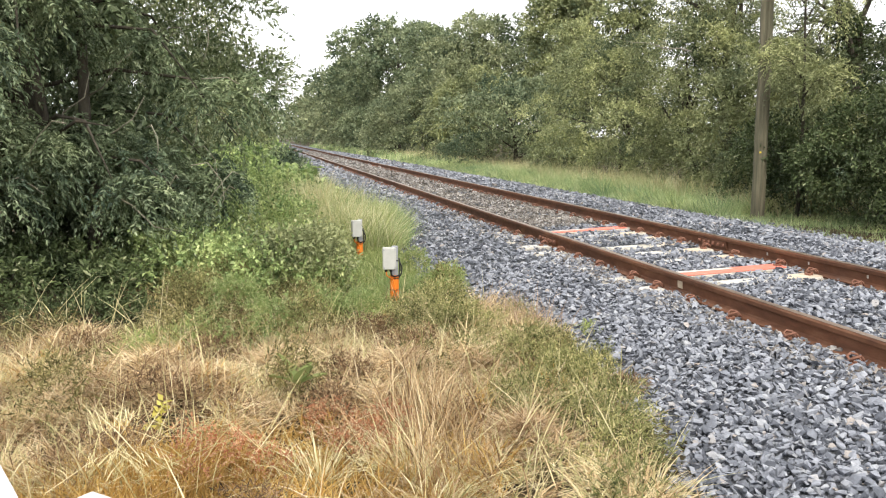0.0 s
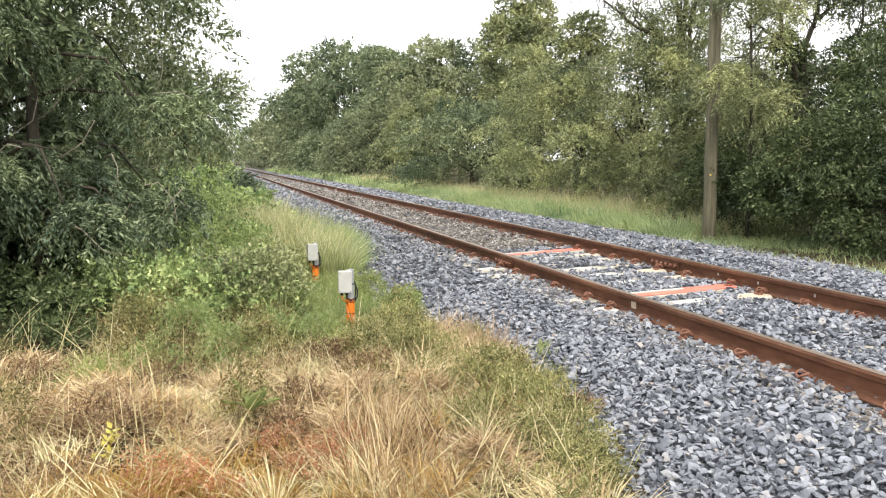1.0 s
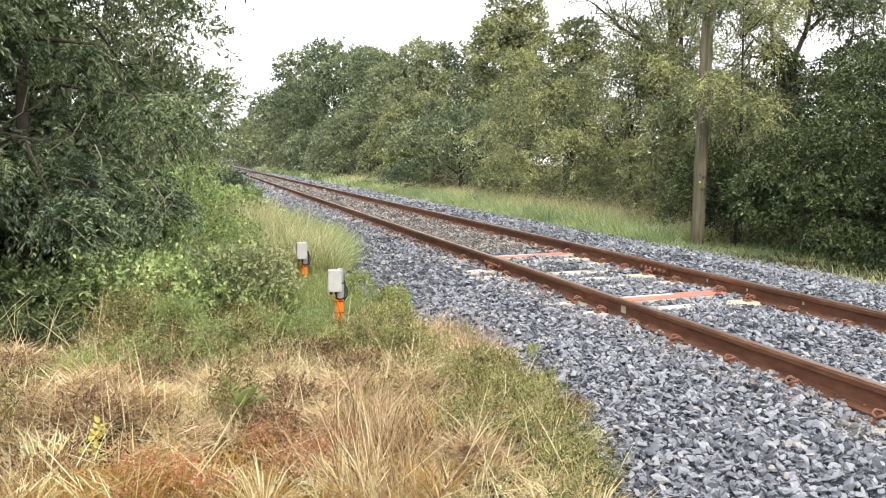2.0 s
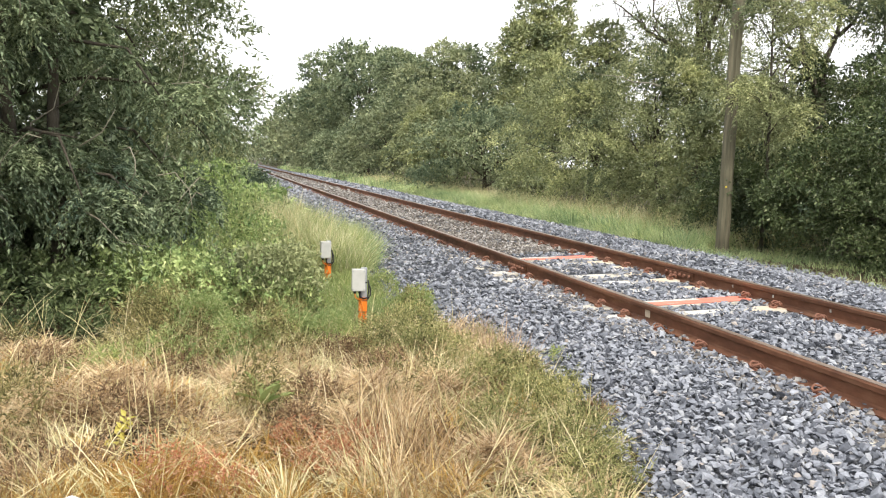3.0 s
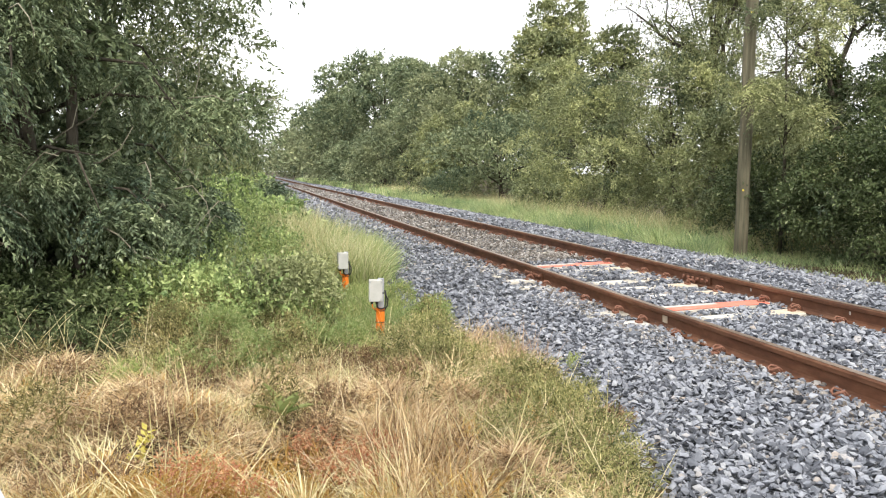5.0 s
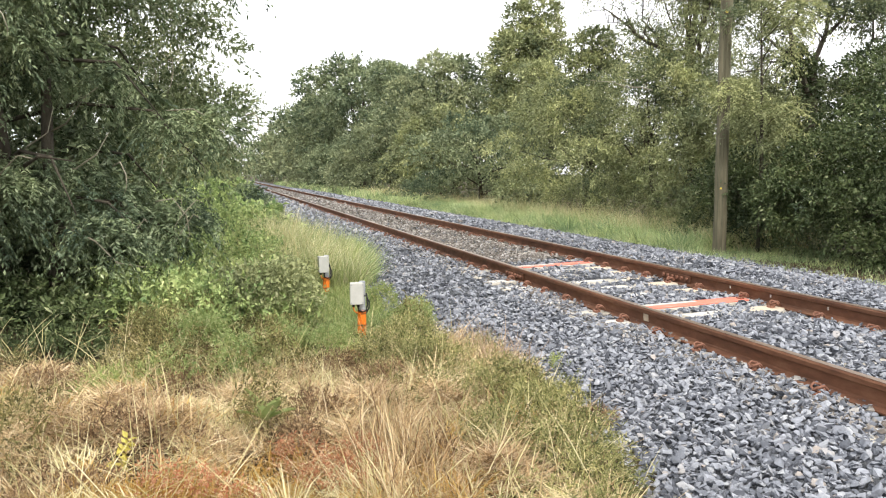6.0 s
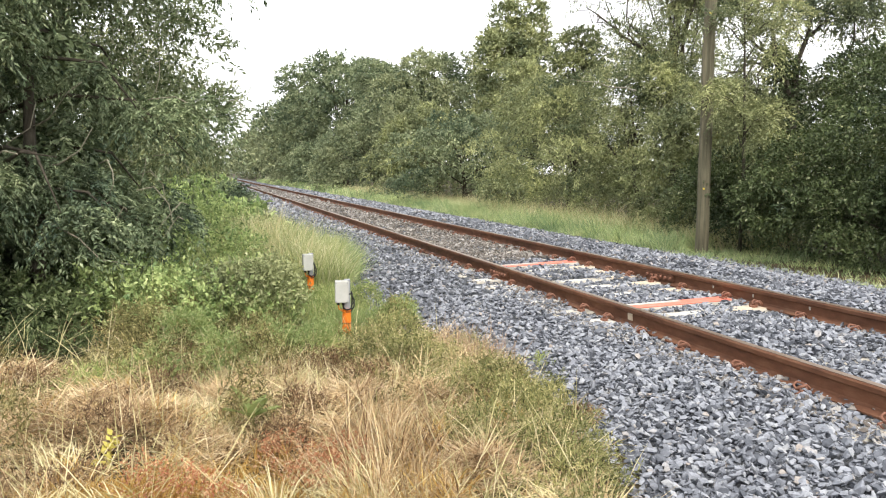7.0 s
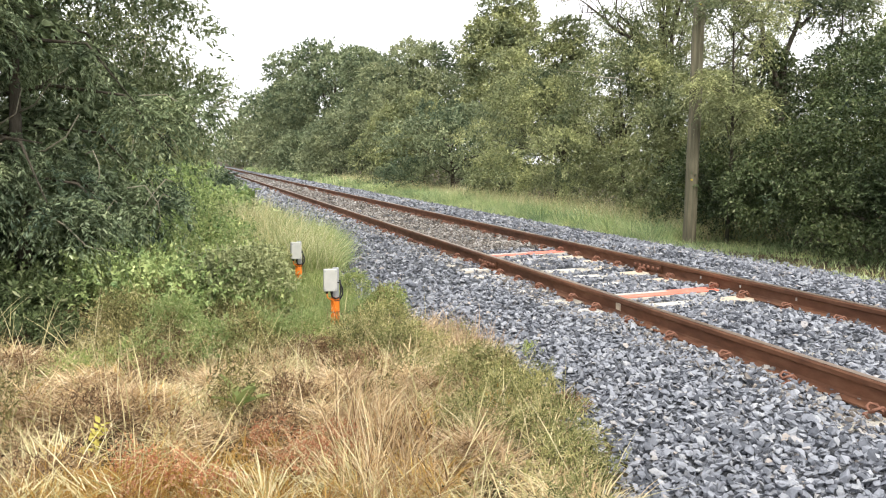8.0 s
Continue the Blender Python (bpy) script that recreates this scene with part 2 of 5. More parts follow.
def part(name, data, mat, parent, label=""):
    """Links a bmesh or a mesh as one object under its thing or part."""
    if isinstance(data, bmesh.types.BMesh):
        me = bpy.data.meshes.new(name)
        data.to_mesh(me)
        data.free()
        me.materials.append(mat)
        data = me
    ob = new(name, data)
    ob.parent = parent
    if label:
        tagged(ob, label)
    return ob


def thing(name, label, category, m=None, group="", kind="", data=None):
    ob = new(name, data)
    if m is not None:
        ob.matrix_basis = m
    return tagged(ob, label, category, group, kind)


def box(sx, sy, sz, bevel=0.0, at=(0, 0, 0), bm=None, segments=2):
    fresh = bmesh.new()
    bmesh.ops.create_cube(fresh, size=1, matrix=Matrix.Translation(at) @ Matrix.Diagonal((sx, sy, sz, 1)))
    if bevel:
        bmesh.ops.bevel(fresh, geom=fresh.edges[:], offset=bevel, segments=segments, affect="EDGES", profile=0.5)
    if bm is None:
        return fresh
    me = bpy.data.meshes.new("piece")
    fresh.to_mesh(me)
    fresh.free()
    bm.from_mesh(me)
    bpy.data.meshes.remove(me)
    return bm


def tube(points, radii, sides=7, bm=None):
    """A tube along points; its ends are closed."""
    bm = bm or bmesh.new()
    pts = [Vector(p) for p in points]
    rings = []
    side = Vector((1, 0, 0))
    for i, p in enumerate(pts):
        d = (pts[min(i + 1, len(pts) - 1)] - pts[max(i - 1, 0)]).normalized()
        side = side - d * side.dot(d)
        if side.length < 1e-4:
            side = d.orthogonal()
        side.normalize()
        up = d.cross(side)
        rings.append([bm.verts.new(p + radii[i] * (math.cos(a) * side + math.sin(a) * up)) for a in [2 * math.pi * k / sides for k in range(sides)]])
    for a, b in zip(rings, rings[1:]):
        for k in range(sides):
            f = bm.faces.new((a[k], a[(k + 1) % sides], b[(k + 1) % sides], b[k]))
            f.smooth = True
    bm.faces.new(rings[0][::-1])
    bm.faces.new(rings[-1])
    return bm


def unit(v):
    return v / np.maximum(np.linalg.norm(v, axis=-1, keepdims=True), 1e-6)


def smooth_noise(x, y, seed=0):
    """A cheap rolling field between about -1 and 1."""
    r = np.random.RandomState(seed)
    s = 0
    for k in range(6):
        a, p = r.uniform(0, 6.28), r.uniform(0, 6.28)
        f = 0.6 * 1.7 ** k * r.uniform(0.8, 1.2)
        s = s + np.sin(f * (x * math.cos(a) + y * math.sin(a)) + p) * 0.75 ** k
    return s / 2.2


def leaf_mesh(name, base, way, size, width, mat, rng, fold=0.25):
    """Pointed leaves with a fold: base points, directions, lengths."""
    n = len(base)
    way = unit(way)
    side = unit(np.cross(way, unit(rng.normal(size=(n, 3)) + np.array([0, 0, 1.6]))))
    up = np.cross(side, way)
    size = np.broadcast_to(np.asarray(size, float), (n,))[:, None]
    w = size * width * 0.5
    v = np.empty((n, 4, 3))
    v[:, 0] = base
    v[:, 1] = base + way * size * 0.45 + side * w + up * w * fold
    v[:, 2] = base + way * size - up * size * 0.12
    v[:, 3] = base + way * size * 0.45 - side * w + up * w * fold
    i = np.arange(n)[:, None] * 4
    return np_mesh(name, v.reshape(-1, 3), np.concatenate([i + [0, 1, 2], i + [0, 2, 3]]), mat)


def blade_mesh(name, base, height, lean, width, mat, rng, curl=1.0, plain=False):
    """Grass blades: two bent segments and a point, or plain points far off."""
    n = len(base)
    height, width = np.broadcast_to(height, (n,))[:, None], np.broadcast_to(width, (n,))[:, None]
    up = np.array([0, 0, 1.0])
    way = unit(lean + up)
    a = rng.uniform(0, 6.28, n)
    side = np.stack([np.cos(a), np.sin(a), 0 * a], 1)
    flat = lean * np.array([1, 1, 0.0])
    mid = base + way * height * 0.55
    tip = mid + unit(way + flat * curl) * height * 0.45
    v = np.empty((n, 5, 3))
    v[:, 0], v[:, 1] = base - side * width / 2, base + side * width / 2
    v[:, 2], v[:, 3] = mid + side * width * 0.4, mid - side * width * 0.4
    v[:, 4] = tip
    if plain:
        i = np.arange(n)[:, None] * 3
        return np_mesh(name, v[:, [0, 1, 4]].reshape(-1, 3), i + [0, 1, 2], mat)
    i = np.arange(n)[:, None] * 5
    return np_mesh(name, v.reshape(-1, 3), np.concatenate([i + [0, 1, 2], i + [0, 2, 3], i + [3, 2, 4]]), mat)


def sprays(rng, clumps, count, per, length, droop, up=0.2, spread=0.35, core=0.62, top=0.6, pinnate=False):
    """Sprays of leaves on the outside of overlapping clumps (x, y, z, rx, ry, rz): base points and directions of the leaves."""
    c = np.asarray(clumps, float)
    w = c[:, 3] * c[:, 5]
    k = rng.choice(len(c), count, p=w / w.sum())
    d = unit(rng.normal(size=(count, 3)))
    d[:, 2] = np.where(rng.uniform(0, 1, count) < top, np.abs(d[:, 2]), d[:, 2])
    r = rng.uniform(0.5, 1.08, count) ** 0.5
    p = c[k, :3] + d * c[k, 3:6] * r[:, None]
    keep = np.ones(count, bool)
    for j in range(len(c)):
        q = (p - c[j, :3]) / c[j, 3:6]
        keep &= (np.einsum("ij,ij->i", q, q) > core * core) | (k == j)
    p, d = p[keep], d[keep]
    n = len(p)
    twig = unit(d + rng.normal(size=(n, 3)) * 0.5 + np.array([0, 0, up]))
    s = np.tile(np.linspace(0.1, 1, per), (n, 1)) + rng.uniform(-0.05, 0.05, (n, per))
    L = length * rng.uniform(0.6, 1.3, (n, 1))
    pts = p[:, None] + twig[:, None] * (s * L)[..., None] - np.array([0, 0, 1.0]) * (droop * (s * L) ** 2 / length)[..., None]
    way = twig[:, None] * 0.7 + rng.normal(size=(n, per, 3)) * (spread * 1.6) - np.array([0, 0, 1.0]) * droop * s[..., None]
    if pinnate:
        side = unit(np.cross(twig, rng.normal(size=(n, 3)) * 0.4 + np.array([0, 0, 1.0])))
        sign = np.where(np.arange(per) % 2, 1.0, -1.0)[None, :, None]
        way = twig[:, None] * 0.65 + side[:, None] * sign * 0.8 + rng.normal(size=(n, per, 3)) * 0.22 - np.array([0, 0, 1.0]) * droop * s[..., None]
    return pts.reshape(-1, 3), way.reshape(-1, 3)


def clump_cloud(rng, height, width, low, count, size, depth=None):
    """Clumps that fill a rounded crown from low to height, uneven at its outline."""
    out = []
    depth = depth or width
    for i in range(count):
        a, h = rng.uniform(0, 2 * math.pi), rng.uniform(0, 1) ** (1.0 if low > 0.15 * height else 1.35)
        prof = math.sqrt(max(0.05, 1 - (2 * h - 0.85) ** 2 / 1.4)) if low > 0.15 * height else math.sqrt(max(0.06, 1 - h ** 3.0))
        r = math.sqrt(rng.uniform(0.15, 1)) * prof
        s = size * rng.uniform(0.6, 1.25)
        out.append((math.cos(a) * r * (width / 2 - s * 0.6), math.sin(a) * r * (depth / 2 - s * 0.6), low + s * 0.6 + h * (height - low - s * 1.3), s, s * rng.uniform(0.8, 1.1), s * rng.uniform(0.5, 0.8)))
    return out


def limb_set(rng, clumps, low, radius, limit=14):
    """A tapered trunk that forks into crooked limbs which reach into the clumps."""
    c = sorted(clumps, key=lambda k: -k[2])
    top = Vector(c[0][:3])
    trunk = [Vector((0, 0, -0.1))]
    for k in range(1, 7):
        f = k / 6
        trunk.append(Vector((top.x * f ** 1.5, top.y * f ** 1.5, top.z * 0.96 * f)) + Vector((rng.uniform(-1, 1), rng.uniform(-1, 1), 0)) * 0.03 * top.z * (f < 1))
    bm = tube(trunk, [radius * (1.2 - 1.1 * k / 6) for k in range(7)], 8)
    for n, k in enumerate(c[1:limit]):
        e = Vector(k[:3])
        f = min(0.85, max(0.12, 0.62 * e.z / top.z + rng.uniform(-0.12, 0.05)))
        i = int(f * 6)
        s = trunk[i].lerp(trunk[i + 1], f * 6 - i)
        r = radius * (1.0 - f) * rng.uniform(0.35, 0.6)
        pts = [s]
        for q in (0.3, 0.6, 0.85, 1.0):
            w = 0.07 * (e - s).length * (q < 1)
            pts.append(s.lerp(e, q) + Vector((rng.uniform(-w, w), rng.uniform(-w, w), rng.uniform(-w, w) + 0.06 * (e - s).length * math.sin(q * 3.14))))
        tube(pts, [r, r * 0.75, r * 0.5, r * 0.3, r * 0.1], 6, bm)
        for q in range(3):
            a = pts[2].lerp(pts[4], rng.uniform(0, 1))
            d = Vector((rng.normal(), rng.normal(), rng.normal() * 0.5 + 0.3)).normalized() * k[3] * rng.uniform(0.8, 1.5)
            tube([a, a + d * 0.5 + Vector((0, 0, 0.05)), a + d], [r * 0.3, r * 0.2, r * 0.06], 4, bm)
    return bm


# ---- the lie of the land; the track runs along y ----
CANT = 2.36
TRACK_X, SLEEPER_TOP = 4.2375, 0.283
TILT = math.tan(radians(CANT))


def toe(y):
    """Where the stones end on the grassy side."""
    t = np.interp(y, (2.0, 3.5, 4.0, 4.4, 5.0, 6.0, 6.8, 7.5, 8.6, 9.7, 11.0, 12.0, 13.0, 15.0, 25.0, 40.0), (1.55, 1.72, 1.84, 1.97, 2.17, 2.27, 2.22, 2.05, 1.74, 1.64, 1.75, 1.9, 2.12, 2.28, 2.2, 2.0))
    return t + 0.05 * np.sin(5.3 * y) + 0.03 * np.sin(11 * y)


# where sleepers show through the stones: x from, x to, y
BARE = [(3.57, 4.93, 7.36), (3.57, 4.93, 11.05), (4.66, 4.95, 6.85), (3.95, 4.2, 6.88), (4.62, 4.95, 8.17), (3.92, 4.3, 8.17), (4.66, 4.95, 8.78), (4.02, 4.36, 8.78), (4.08, 4.46, 9.35),
        (4.66, 5.0, 9.93), (4.6, 4.95, 10.5), (3.2, 3.44, 6.88), (4.6, 4.9, 11.6)]


def bare(x, y):
    m = 0
    for x0, x1, yc in BARE:
        m = np.maximum(m, (x > x0) * (x < x1) * (np.abs(y - yc) < 0.145))
    return m


def bed_height(x, y):
    """The top of the stone bed."""
    top = SLEEPER_TOP + 0.012 + (x - TRACK_X) * TILT + 0.012 * np.sin(3.1 * y + 2 * x)
    left = (x - toe(y)) / (2.98 - toe(y)) * 0.245 - 0.02
    right = 0.39 - np.clip((x - 6.0) / 1.6, -1, 1.05) * 0.19
    z = np.minimum(np.minimum(top, left), right)
    z = z - 0.02 * (np.exp(-((x - 3.485) / 0.2) ** 2) + np.exp(-((x - 4.99) / 0.2) ** 2))
    return z - 0.07 * bare(x, y)


def ground_height(x, y):
    z = 0.035 * smooth_noise(x * 1.3, y * 1.3, 5)
    near = np.exp(-((x + 1.0) ** 2 + (y - 6) ** 2) / 30)
    z = z + near * (0.11 * smooth_noise(x * 2.0, y * 2.0, 7) + 0.05 * smooth_noise(x * 4.6, y * 4.6, 8)) * np.clip((toe(y) - x) * 1.5, 0, 1)
    right = np.clip((x - 6.0) / 1.6, 0, 1)
    z = z * (1 - 0.3 * right) + 0.2 * right
    under = np.clip((x - 2.3) / 0.5, 0, 1) * np.clip((7.2 - x) / 0.5, 0, 1)
    return z * (1 - under) - 0.05 * under


def sheet(name, xs, ys, height, mat):
    X, Y = np.meshgrid(xs, ys)
    v = np.stack([X, Y, height(X, Y)], -1).reshape(-1, 3)
    nx, ny = len(xs), len(ys)
    i = (np.arange(ny - 1)[:, None] * nx + np.arange(nx - 1)[None]).reshape(-1, 1)
    return np_mesh(name, v, i + [0, 1, nx + 1, nx], mat, True)


gx = np.concatenate([[-900, -300, -120, -50, -25, -14], np.arange(-9, 12, 0.25), [12, 14, 18, 26, 50, 120, 300, 900]])
gy = np.concatenate([[-600, -150, -40, -12, -5], np.arange(-2, 30, 0.25), np.arange(30, 60, 1.0), [60, 66, 74, 84, 100, 130, 170, 230, 320, 450, 700, 1100, 2000]])
thing("ground", "rough lineside ground of soil and dry litter", "ground", None, "", "structure", sheet("ground", gx, gy, ground_height, M_SOIL))

bx = np.arange(1.3, 7.9, 0.1)
by = np.concatenate([np.arange(-60, -4, 4.0), np.arange(-4, 30, 0.15), np.arange(30, 80, 0.6), np.arange(80, 520, 8.0)])
bed = thing("track_bed", "sloping bed of blue-grey crushed stone under the track", "ballast", None, "", "structure",
            sheet("track_bed", bx, by, lambda x, y: bed_height(x, y) - 0.014, M_BED))


# ---- crushed stones ----
def stone_shapes(count, rng, corners=9):
    out = []
    for i in range(count):
        bm = bmesh.new()
        for p in unit(rng.normal(size=(corners, 3))) * rng.uniform(0.85, 1.12, (corners, 1)) * np.array([1.1, 0.85, 0.42]):
            bm.verts.new(p)
        h = bmesh.ops.convex_hull(bm, input=bm.verts[:])
        bmesh.ops.delete(bm, geom=[g for g in h["geom_interior"] if isinstance(g, bmesh.types.BMVert)], context="VERTS")
        bmesh.ops.triangulate(bm, faces=bm.faces[:])
        bm.verts.index_update()
        out.append((np.array([v.co[:] for v in bm.verts]), np.array([[v.index for v in f.verts] for f in bm.faces])))
        bm.free()
    return out


def turns(rng, n, tilt=0.54):
    a, b, c = rng.uniform(0, 6.283, n), rng.normal(0, tilt, n), rng.normal(0, tilt, n)
    ca, sa, cb, sb, cc, sc = np.cos(a), np.sin(a), np.cos(b), np.sin(b), np.cos(c), np.sin(c)
    z, o = np.zeros(n), np.ones(n)
    rz = np.array([[ca, -sa, z], [sa, ca, z], [z, z, o]]).transpose(2, 0, 1)
    rx = np.array([[o, z, z], [z, cb, -sb], [z, sb, cb]]).transpose(2, 0, 1)
    ry = np.array([[cc, z, sc], [z, o, z], [-sc, z, cc]]).transpose(2, 0, 1)
    return rz @ rx @ ry


def stone_heap(name, x, y, z, size, mat, rng, shapes):
    n = len(x)
    R, kind = turns(rng, n), rng.randint(0, len(shapes), n)
    V, F, at = [], [], 0
    for s, (sv, sf) in enumerate(shapes):
        m = kind == s
        p = np.einsum("nij,vj->nvi", R[m], sv) * size[m][:, None, None] + np.stack([x[m], y[m], z[m]], 1)[:, None]
        V.append(p.reshape(-1, 3))
        F.append((np.arange(m.sum())[:, None, None] * len(sv) + sf[None] + at).reshape(-1, 3))
        at += len(V[-1])
    return np_mesh(name, np.concatenate(V), np.concatenate(F), mat)


rng = np.random.RandomState(11)
SHAPES = stone_shapes(14, rng)
FAR_SHAPES = stone_shapes(10, rng, 7)


def scatter_bed(y0, y1, density, lo, hi, rng):
    n = int((y1 - y0) * 6.3 * density)
    x, y = rng.uniform(1.6, 7.9, n), rng.uniform(y0, y1, n)
    k = (x > toe(y) + rng.normal(0, 0.07, n)) & (bare(x, y) < 0.5) & ((x < 5.2) | (y > 9) | (rng.uniform(0, 1, n) < 0.6))
    x, y = x[k], y[k]
    size = rng.uniform(lo, hi, len(x)) * np.exp(rng.normal(0, 0.16, len(x)))
    return x, y, bed_height(x, y) + rng.uniform(-0.03, 0.024, len(x)), size


for name, y0, y1, density, lo, hi in (("stones", 2.5, 9, 1350, 0.0185, 0.034), ("stones", 9, 18, 440, 0.024, 0.041), ("stones", 18, 36, 150, 0.036, 0.058), ("stones", 36, 80, 32, 0.07, 0.105), ("stones", -8, 2.5, 120, 0.036, 0.06)):
    x, y, z, size = scatter_bed(y0, y1, density, lo, hi, rng)
    if y0 == 2.5:
        # the nearest stones lie as single pieces
        one = np.flatnonzero((x > 2.3) & (x < 3.0) & (y > 3.7) & (y < 5.2))[:300]
        singles = [np_mesh("stone", sv, sf, M_STONE_ONE) for sv, sf in SHAPES]
        R = turns(rng, len(one))
        for k, i in enumerate(one):
            ob = part("stone", singles[k % len(singles)], None, bed)
            ob.matrix_basis = Matrix.Translation((x[i], y[i], z[i] + 0.004)) @ Matrix(R[k].tolist()).to_4x4() @ Matrix.Scale(float(size[i]), 4)
        rest = np.ones(len(x), bool)
        rest[one] = False
        x, y, z, size = x[rest], y[rest], z[rest], size[rest]
        # a second, deeper layer on the slope closest by
        u, v = rng.uniform(1.55, 3.45, 9500), rng.uniform(3.0, 7.0, 9500)
        k = u > toe(v) + rng.normal(0, 0.1, 9500)
        u, v = u[k], v[k]
        x, y, z = np.concatenate([x, u]), np.concatenate([y, v]), np.concatenate([z, bed_height(u, v) + rng.uniform(-0.034, 0.004, len(u))])
        size = np.concatenate([size, rng.uniform(0.016, 0.03, len(u))])
    shapes = SHAPES if y0 == 2.5 else FAR_SHAPES
    old = (y > 11.6) & (np.abs(x - TRACK_X) < 0.72)
    part("stones", stone_heap("stones", x[~old], y[~old], z[~old], size[~old], M_STONE, rng, shapes), None, bed)["kind"] = "stuff"
    near_rail = (~old) & (np.abs(np.abs(x - TRACK_X) - 0.9) < 0.28) & (rng.uniform(0, 1, len(x)) < 0.4)
    if near_rail.any():
        part("rusty_stones", stone_heap("rusty_stones", x[near_rail], y[near_rail], z[near_rail] + 0.004, size[near_rail] * 0.9, M_STONE_OLD, rng, shapes), None, bed, "stones stained brown by rust beside the rails")["kind"] = "stuff"
    if old.any():
        part("stained_stones", stone_heap("stained_stones", x[old], y[old], z[old] + 0.01, size[old] * 0.8, M_STONE_OLD, rng, shapes), None, bed, "brown-stained older stones between the rails")["kind"] = "stuff"


# ---- the track ----
def canted(x, y, lift=0.0):
    """A pose on the sleepers' canted plane."""
    return pose(x, y, SLEEPER_TOP + (x - TRACK_X) * TILT + lift, 0, -CANT, 0)


PROFILE = [(-0.07, 0), (0.07, 0), (0.07, 0.011), (0.022, 0.026), (0.010, 0.04), (0.010, 0.108), (0.016, 0.115), (0.035, 0.121), (0.036, 0.148), (0.030, 0.157), (0, 0.159)]
PROFILE = PROFILE + [(-a, b) for a, b in PROFILE[-2:1:-1]]


def rail_bmesh(y0, y1):
    bm = bmesh.new()
    ys = [y0 + (y1 - y0) * (k / 60) ** 2 for k in range(61)]
    rings = [[bm.verts.new((a, y, b)) for a, b in PROFILE] for y in ys]
    for r, s in zip(rings, rings[1:]):
        for k in range(len(PROFILE)):
            bm.faces.new((r[k], r[(k + 1) % len(PROFILE)], s[(k + 1) % len(PROFILE)], s[k]))
    bm.faces.new(rings[0])
    bm.faces.new(rings[-1][::-1])
    bmesh.ops.recalc_face_normals(bm, faces=bm.faces[:])
    return bm


def fishplate(rail, side, y, length=0.62):
    """A joint plate with its bolts, on one side of a rail's web."""
    plate = part("fishplate", box(0.022, length, 0.082, 0.005, (side * 0.024, y, 0.072)), M_RUST, rail)
    for k in range(6):
        bm = bmesh.new()
        bmesh.ops.create_cone(bm, cap_ends=True, segments=6, radius1=0.019, radius2=0.019, depth=0.026, matrix=Matrix.Translation((side * 0.047, y - length * 0.41 + length * 0.164 * k, 0.076)) @ Matrix.Rotation(math.pi / 2, 4, "Y"))
        part("bolt", bm, M_CLIP, plate)


rails = []
for x, label in ((3.485, "rusty brown steel rail with a cream paint mark"), (4.99, "rusty brown steel rail with a bolted joint")):
    r = thing("rail", label, "rail", canted(x, 0, 0.002), "rails of the track")
    part("rail_body", rail_bmesh(-60, 520), M_RUST, r)
    strip = box(0.046, 580, 0.002, 0, (0, 230, 0.1605))
    part("running_surface", strip, M_RUNNING, r, "worn brown running surface")
    rails.append(r)
fishplate(rails[1], -1, 8.78)
fishplate(rails[1], 1, 8.78)
fishplate(rails[0], -1, 10.0)
fishplate(rails[0], 1, 10.0)
part("paint_mark", box(0.004, 0.085, 0.06, 0.001, (-0.0125, 6.62, 0.078)), M_CREAM, rails[0], "cream paint mark on the web")
for y in (7.05, 7.72, 6.25):
    part("paint_dot", box(0.004, 0.02, 0.028, 0.001, (-0.0125, y, 0.085)), M_WHITEPAINT, rails[1], "small white paint dot")


def clip_bmesh():
    """A sprung steel rail clip: a bent bar that loops over the rail's foot."""
    pts = [(-0.055, -0.05, 0.03), (-0.055, 0.02, 0.032), (-0.05, 0.055, 0.05), (-0.02, 0.062, 0.068), (0.012, 0.04, 0.06), (0.02, 0.0, 0.03), (0.018, -0.03, 0.022), (-0.005, -0.055, 0.05), (-0.03, -0.06, 0.075), (-0.07, -0.04, 0.06), (-0.085, -0.005, 0.035)]
    bm = tube([Vector(q) * 0.86 for q in pts], [0.0085] * len(pts), 6)
    box(0.05, 0.07, 0.03, 0.006, (-0.06, 0.0, 0.008), bm, 1)
    return bm


def sleeper_body(paint=False):
    bm = bmesh.new()
    box(2.36, 0.3, 0.2, 0, (0, 0, -0.1), bm)
    for v in bm.verts:
        if v.co.z > -0.05:
            v.co.y *= 0.78
            v.co.z += -0.018 * (abs(v.co.x) < 0.2)
    bmesh.ops.bevel(bm, geom=bm.edges[:], offset=0.012, segments=1, affect="EDGES")
    return bm


def build_sleeper(y, mat, label):
    s = thing("sleeper", label, "sleeper", canted(TRACK_X, y), "sleepers under the rails")
    part("body", sleeper_body(), mat, s)
    me = None
    for x in (3.485, 4.99):
        for side in (-1, 1):
            c = part("rail_clip", me or clip_bmesh(), None if me else M_CLIP, s)
            me = c.data
            c.matrix_basis = pose(x - TRACK_X + side * 0.075, 0, 0.0, 0, 0, 0 if side < 0 else 180)
    return s


first = build_sleeper(0.95, M_CONCRETE, "dusty concrete sleeper half buried in stones")
YS = [-6.2 + 0.65 * k for k in range(11)] + [1.6, 2.25, 2.9, 3.6, 4.3, 4.93, 5.62, 6.26] + [11.7 + 0.65 * k for k in range(44)]
for y in YS:
    copy_thing(first, canted(TRACK_X, y, -0.004 * random.random()))
